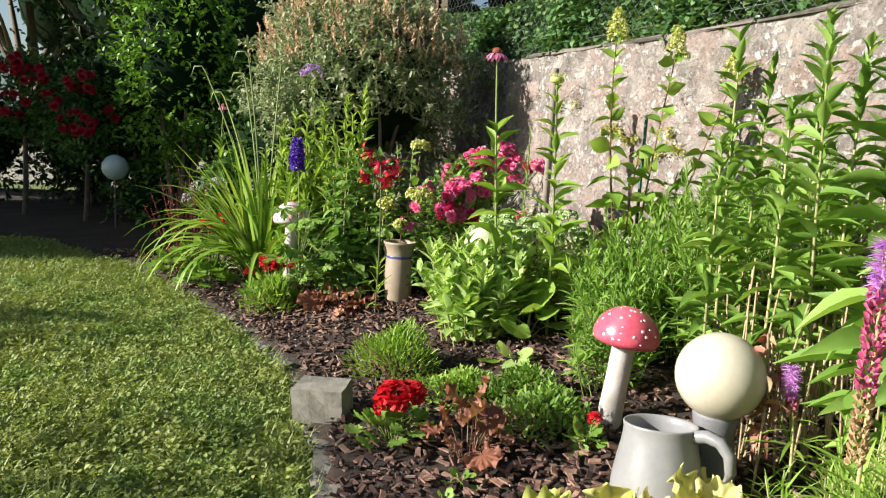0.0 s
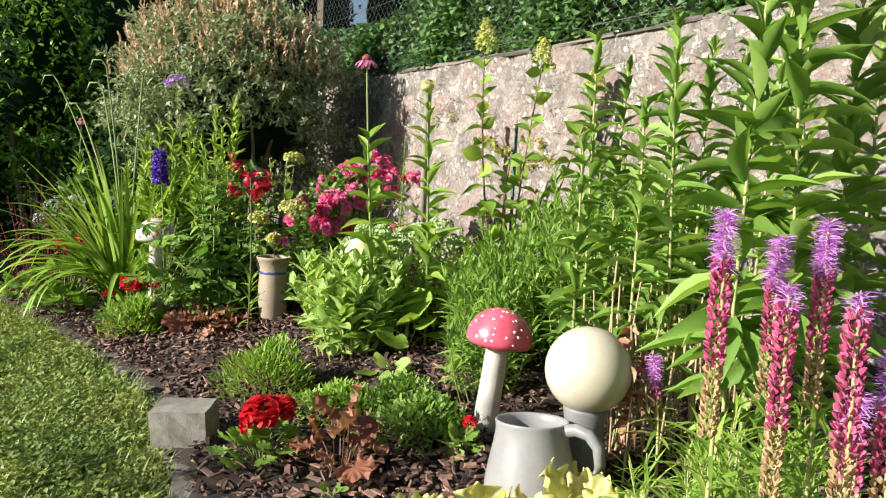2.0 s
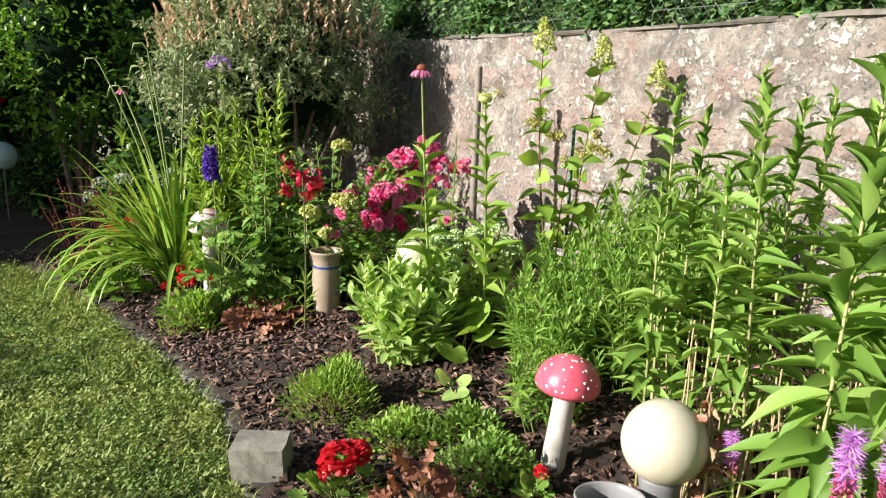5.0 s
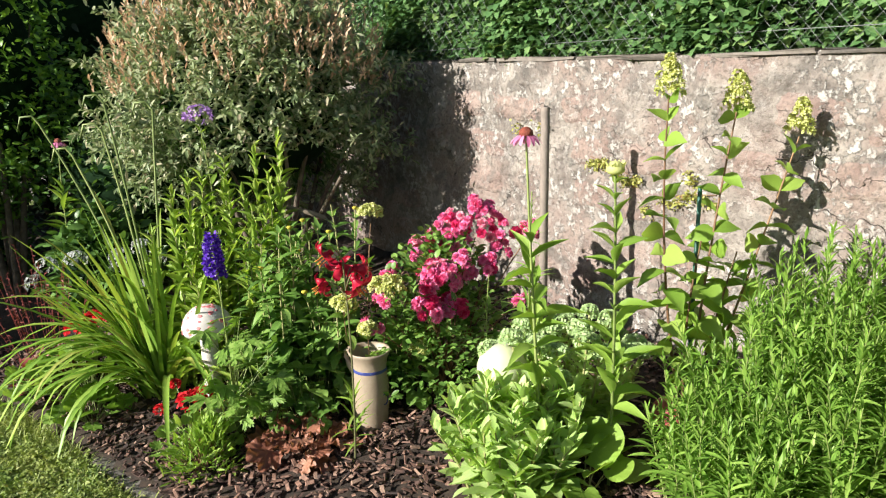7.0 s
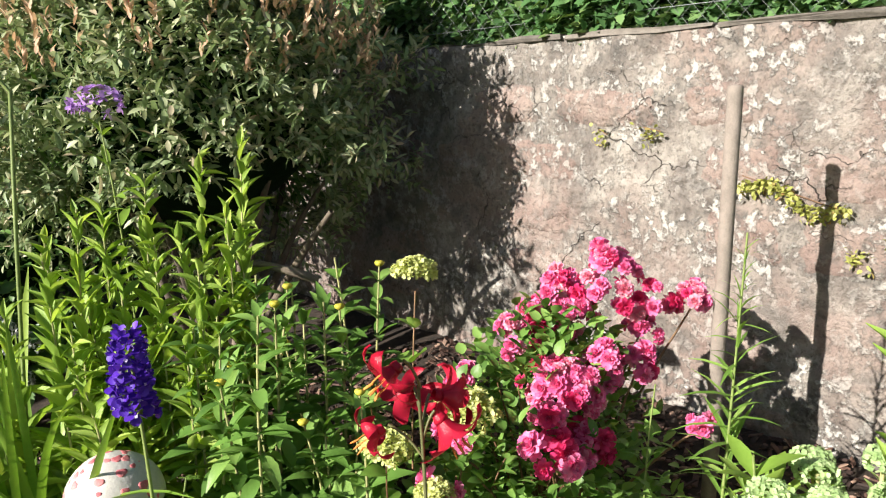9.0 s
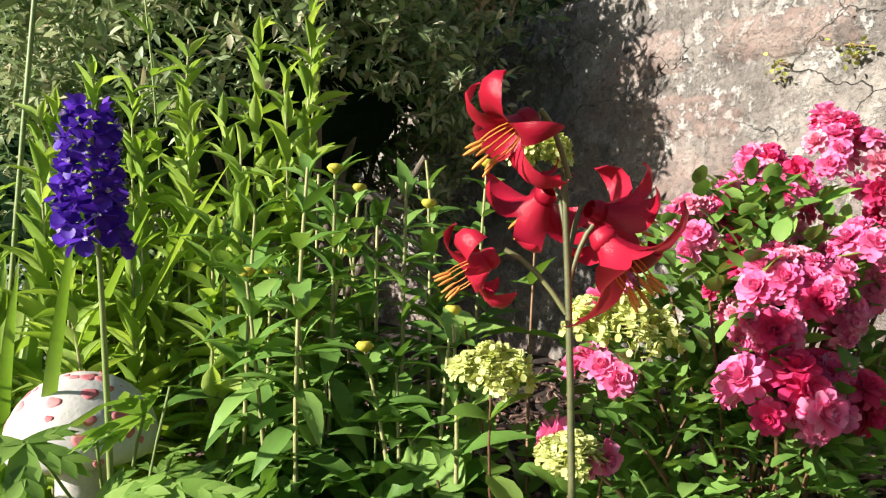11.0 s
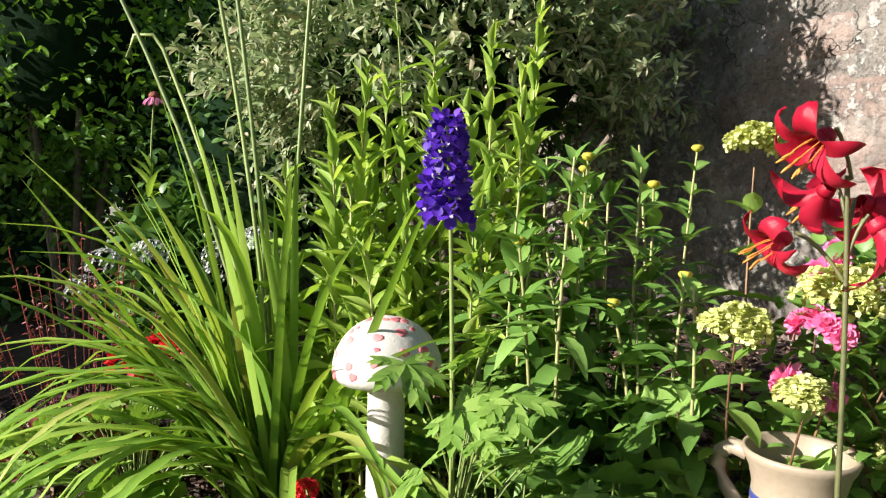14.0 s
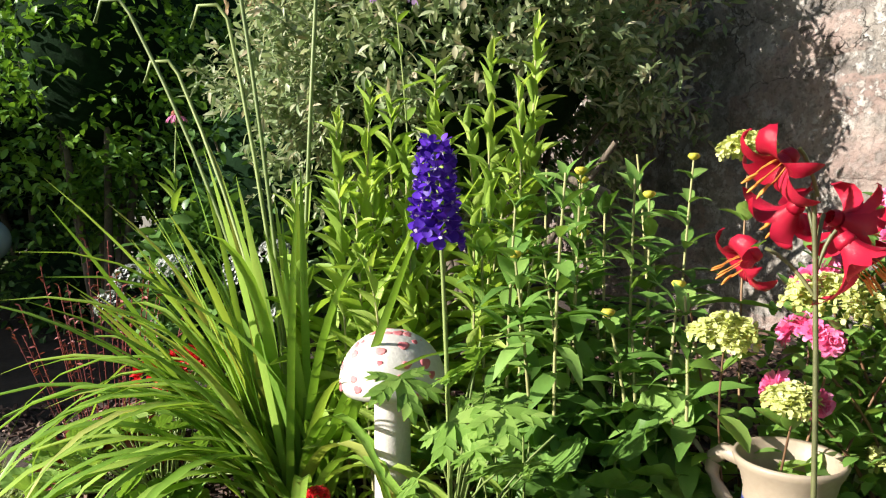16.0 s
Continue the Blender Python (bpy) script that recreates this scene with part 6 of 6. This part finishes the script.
# two sparse unseen trees, added only to throw dapples on the lawn
tree((-9.6, 0.0, 0), 3.0, (1.2, 0.95, 1.0), 170, "thin tree, unseen, added to dapple the lawn", 9, 0.13, 0.04)
tree((-9.9, 1.9, 0), 2.4, (0.8, 0.5, 0.8), 260, "small thin tree, unseen, added to dapple the lawn", 11, 0.13, 0.04)
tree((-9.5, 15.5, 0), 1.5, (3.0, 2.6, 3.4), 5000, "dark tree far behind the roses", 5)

# a hill beyond, seen between the trees
hx = np.linspace(-300, 200, 40)
v = np.array([(x, 320, z) for x in hx for z in (-5, 26 + 12 * math.sin(x * 0.02) + 5 * math.sin(x * 0.07))])
f = np.array([(2 * q, 2 * q + 2, 2 * q + 3, 2 * q + 1) for q in range(39)])
part("backdrop", (v, f), "far", label="hazy blue-green hillside far away", kind="structure")

# ---- lawn and bark ----
def on_lawn(k, x0, x1, y0, y1):
    x, y = rng.uniform(x0, x1, k), rng.uniform(y0, y1, k)
    e, ins = edge_gap(x, y)
    ok = (~ins) & (e > rng.uniform(0.0, 0.09, k))
    return x[ok], y[ok]


ch = []
for k, x0, x1, y0, y1, hgt in [(105000, -2.6, 0.1, 2.3, 5.2, 0.034), (60000, -4.6, -0.6, 4.3, 7.6, 0.036), (16000, -1.4, 0.1, 0.8, 2.6, 0.045), (22000, -6, 2.2, -1.5, 2.6, 0.06), (14000, -7, -2, 2.0, 5.6, 0.06), (9000, -9, -3, 5.5, 9.5, 0.05)]:
    x, y = on_lawn(k, x0, x1, y0, y1)
    tuft = 0.6 + 0.5 * np.sin(3.1 * x + 1.3 * np.sin(2.3 * y)) * np.cos(2.7 * y) + rng.normal(0, 0.34, len(x))
    tuft += 0.42 * np.sin(21 * x + 2.1 * np.sin(13 * y + 4 * x)) * np.cos(17 * y + 1.7 * np.sin(9 * x))
    hh = hgt * np.clip(0.55 + 0.8 * tuft, 0.25, 2.2)
    w = ways(len(x), 5, 80)
    ch.append(leaves(np.stack([x, y, -0.012 + 0.016 * np.clip(tuft, 0, 1.4)], -1), w, hh * 1.4, rng.uniform(0.004, 0.0085, len(x)), (0.9, 1.0, 0.15), 0.35, 0.1, 0.8))
    q = rng.choice(len(x), len(x) // 2, replace=False)
    ch.append(leaves(np.stack([x[q], y[q], rng.uniform(0.0, 0.02, len(q)) + 0.034 * np.clip(tuft[q], 0, 1.4)], -1), ways(len(q), -10, 60), rng.uniform(0.012, 0.028, len(q)), rng.uniform(0.008, 0.016, len(q)), OVAL, 0.2, 0.2, 0.6))
part("grass", ch, "grass", label="short sunlit lawn grass with dry tips", kind="stuff")
# longer grass along the edging
t = rng.uniform(0, 1, 5200)
seg = rng.choice(len(EDGE) - 4, 5200, p=np.array([np.hypot(EDGE[q + 1][0] - EDGE[q][0], EDGE[q + 1][1] - EDGE[q][1]) for q in range(len(EDGE) - 4)]) / sum(np.hypot(EDGE[q + 1][0] - EDGE[q][0], EDGE[q + 1][1] - EDGE[q][1]) for q in range(len(EDGE) - 4)))
E0 = np.array(EDGE)
p = E0[seg] * (1 - t)[:, None] + E0[seg + 1] * t[:, None]
d = unit(E0[seg + 1] - E0[seg])
p = p + np.stack([d[:, 1], -d[:, 0]], -1) * (-np.abs(rng.normal(0.06, 0.05, 5200)))[:, None]
part("edge_grass", leaves(np.concatenate([p, np.full((5200, 1), -0.01)], 1), ways(5200, 25, 85), rng.uniform(0.05, 0.12, 5200), rng.uniform(0.003, 0.005, 5200), (0.9, 1, 0.7, 0.1), 0.4, 0.1), "grass", label="longer grass along the stone edging", kind="stuff")

k = 36000
x, y = rng.uniform(-3.2, 1.9, k), rng.uniform(1.6, 6.6, k)
e, ins = edge_gap(x, y)
wd = WALL_IN @ WALL_AT - (WALL_IN[0] * x + WALL_IN[1] * y)
ok = ins & (wd > 0.02) & (e > 0.05)
x, y = x[ok], y[ok]
sz = np.stack([rng.uniform(0.014, 0.06, len(x)), rng.uniform(0.007, 0.024, len(x)), rng.uniform(0.003, 0.007, len(x))], -1)
part("bark_mulch", chips(np.stack([x, y, rise(x, y) + rng.uniform(0.004, 0.024, len(x))], -1), sz), "mulch", label="reddish brown bark chips covering the soil", kind="stuff", smooth=False)

# ---- edging stones, each its own piece ----
edging = tagged(new("edging"), "flat grey stones set along the lawn", "edging", kind="structure")


def rough_stone(l, w, h, seed, rough=0.006):
    r = np.random.default_rng(seed)
    bm = bmesh.new()
    bmesh.ops.create_cube(bm, size=1.0)
    bmesh.ops.subdivide_edges(bm, edges=bm.edges[:], cuts=2, use_grid_fill=True)
    for q in bm.verts:
        q.co = Vector((q.co.x * l, q.co.y * w, q.co.z * h)) + Vector(r.normal(0, rough, 3))
        q.co.x *= 1 - 0.05 * abs(q.co.y / w)
    me = bpy.data.meshes.new("stone")
    bm.to_mesh(me)
    bm.free()
    return me


STONES = []
for q in range(5):
    me = rough_stone(0.25, 0.13, 0.06, q)
    me.materials.append(M["slate"])
    STONES.append(me)
for a, b in zip(EDGE[:9], EDGE[1:10]):
    a, b = Vector((*a, 0)), Vector((*b, 0))
    k = max(1, round((b - a).length / 0.27))
    for q in range(k):
        c = a.lerp(b, (q + 0.5) / k)
        o = part("stone", STONES[rng.integers(5)], "slate", edging)
        d = b - a
        inn = Vector((d.y, -d.x, 0)).normalized() * 0.05
        o.matrix_basis = pose(c.x + inn.x, c.y + inn.y, 0.002 + rng.uniform(-0.008, 0.008), rng.normal(0, 2.5), rng.normal(0, 2), math.degrees(math.atan2(d.y, d.x)) + rng.normal(0, 4)) @ Matrix.Diagonal(((b - a).length / k / 0.262, rng.uniform(0.85, 1.15), 1, 1))
me = rough_stone(0.2, 0.15, 0.18, 11, 0.0025)
me.materials.append(M["block"])
blk = tagged(new("concrete_block", me), "weathered concrete block standing at the lawn's corner", "block")
blk.matrix_basis = pose(-0.325, 3.31, 0.075, 2, -3, -6)

# flat stones that cap the wall
STONES = []
for q in range(4):
    me = rough_stone(0.612, 0.352, 0.02, 30 + q, 0.0035)
    me.materials.append(M["cap"])
    STONES.append(me)
for q, u in enumerate(np.arange(-6.6, 4.8, 0.615)):
    p = wall_point(u, -0.17, WALL_TOP - 0.002 + 0.008 * math.sin(u * 1.3))
    o = part("coping_stone", STONES[q % 4], "cap", wall)
    o.matrix_basis = pose(*p, rng.normal(0, 0.2), rng.normal(0, 0.2), math.degrees(math.atan2(WALL_ALONG[1], WALL_ALONG[0])))
# rosy stones in rough courses, showing through the render
for row, z0 in enumerate((0.42, 0.64, 0.86, 1.08, 1.30, 1.52)):
    u = -2.6 + 0.17 * (row % 2)
    while u < 2.3:
        w, h = rng.uniform(0.26, 0.5), rng.uniform(0.15, 0.20)
        if rng.uniform() < 0.72:
            p, q = np.meshgrid(np.linspace(-1, 1, 19), np.linspace(-1, 1, 11), indexing="ij")
            zz = z0 + q * h * 0.5 + 0.012 * np.sin(7 * (u + p * w * 0.5) + row)
            uu = u + w * 0.5 + p * w * 0.5 + 0.01 * np.sin(9 * q + row)
            rim = np.clip(1.25 * (1 - np.maximum(np.abs(p) ** 3, np.abs(q) ** 3)), 0, 1)
            o = np.array([[wall_relief(x, y) + 0.012 * noise.noise((x * 9, row, y * 9)) for x, y in zip(r1, r2)] for r1, r2 in zip(uu, zz)])
            o = o - 0.012 + 0.020 * rim
            v = np.stack([WALL_AT[0] + WALL_ALONG[0] * uu - WALL_IN[0] * o, WALL_AT[1] + WALL_ALONG[1] * uu - WALL_IN[1] * o, zz], -1)
            i, j = np.meshgrid(np.arange(18), np.arange(10), indexing="ij")
            part("stone", (v.reshape(-1, 3), np.stack([i * 11 + j, i * 11 + j + 1, (i + 1) * 11 + j + 1, (i + 1) * 11 + j], -1).reshape(-1, 4)), "stone_pink", wall)
        u += w + rng.uniform(0.03, 0.07)
# straggling weeds in the joints: along the wall from, to; height from, to; number of leaves
for u0, u1, z0, z1, k in [(-0.27, -0.60, 1.285, 1.19, 420), (-0.72, -1.0, 1.13, 1.17, 260), (-0.84, -0.90, 1.26, 1.22, 60), (0.10, 0.03, 1.44, 1.425, 40), (0.29, 0.25, 1.43, 1.41, 26), (-0.62, -0.66, 1.09, 1.06, 40)]:
    o = thing("wall_weed", wall_point(u0, 0.01, z0), "straggling yellow-green weed rooted in the wall", "weed", "weeds in the wall")
    t = rng.uniform(0, 1, k)
    sag = 0.02 * np.sin(t * 9 + u0 * 5)
    uu, oo, zz = u0 + (u1 - u0) * t + rng.normal(0, 0.012, k), 0.015 + np.abs(rng.normal(0, 0.018, k)), z0 + (z1 - z0) * t + sag - np.abs(rng.normal(0, 0.022, k))
    b = np.stack([WALL_AT[0] + WALL_ALONG[0] * uu - WALL_IN[0] * oo, WALL_AT[1] + WALL_ALONG[1] * uu - WALL_IN[1] * oo, zz], -1) - np.array(wall_point(u0, 0.01, z0))
    part("foliage", leaves(b, ways(k, -60, 50), rng.uniform(0.010, 0.024, k), rng.uniform(0.008, 0.015, k), OVAL, 0.2, 0.15, 1.0), "weed", o, kind="stuff")
    tw = np.array([wall_point(u0 + (u1 - u0) * t, 0.014, z0 + (z1 - z0) * t) for t in np.linspace(0, 1, 6)]) - np.array(wall_point(u0, 0.01, z0))
    part("runner", tube(tw, 0.002, 5), "stem_red", o)

# larger bark flakes lying on the bed, each its own piece
FLAKES = []
for q in range(6):
    me = mesh_of("bark_chip", chips([(0, 0, 0)], [(rng.uniform(0.035, 0.065), rng.uniform(0.012, 0.024), 0.005)], 0.3), False)
    me.materials.append(M["flake"])
    FLAKES.append(me)
for q in range(280):
    x, y = (rng.uniform(0.0, 0.65), rng.uniform(2.45, 3.3)) if q % 2 else (rng.uniform(-1.25, 0.1), rng.uniform(4.35, 4.95))
    e, ins = edge_gap(np.array([x]), np.array([y]))
    if ins[0] and e[0] > 0.07:
        o = part("bark_chip", FLAKES[q % 6], "flake", soil)
        o.matrix_basis = pose(x, y, float(rise(x, y)) + 0.028, rng.normal(0, 14), rng.normal(0, 14), rng.uniform(0, 360))

dryleaf = thing("withered_stalk", on_bed(1.06, 2.70), "brown withered stalk leaning against the globe", "dry stalks")
part("stalk", tube(bent((0, 0, -0.02), (-0.035, -0.06, 0.44), (0.01, 0, 0), 7), 0.004, 6), "dry", dryleaf)
part("curled_foliage", leaves(np.stack([rng.normal(-0.03, 0.02, 26), rng.normal(-0.05, 0.02, 26), rng.uniform(0.08, 0.44, 26)], -1), ways(26, -80, 30), 0.06, 0.026, BROAD, 0.7, 0.4, 1.2), "brown", dryleaf, kind="stuff")
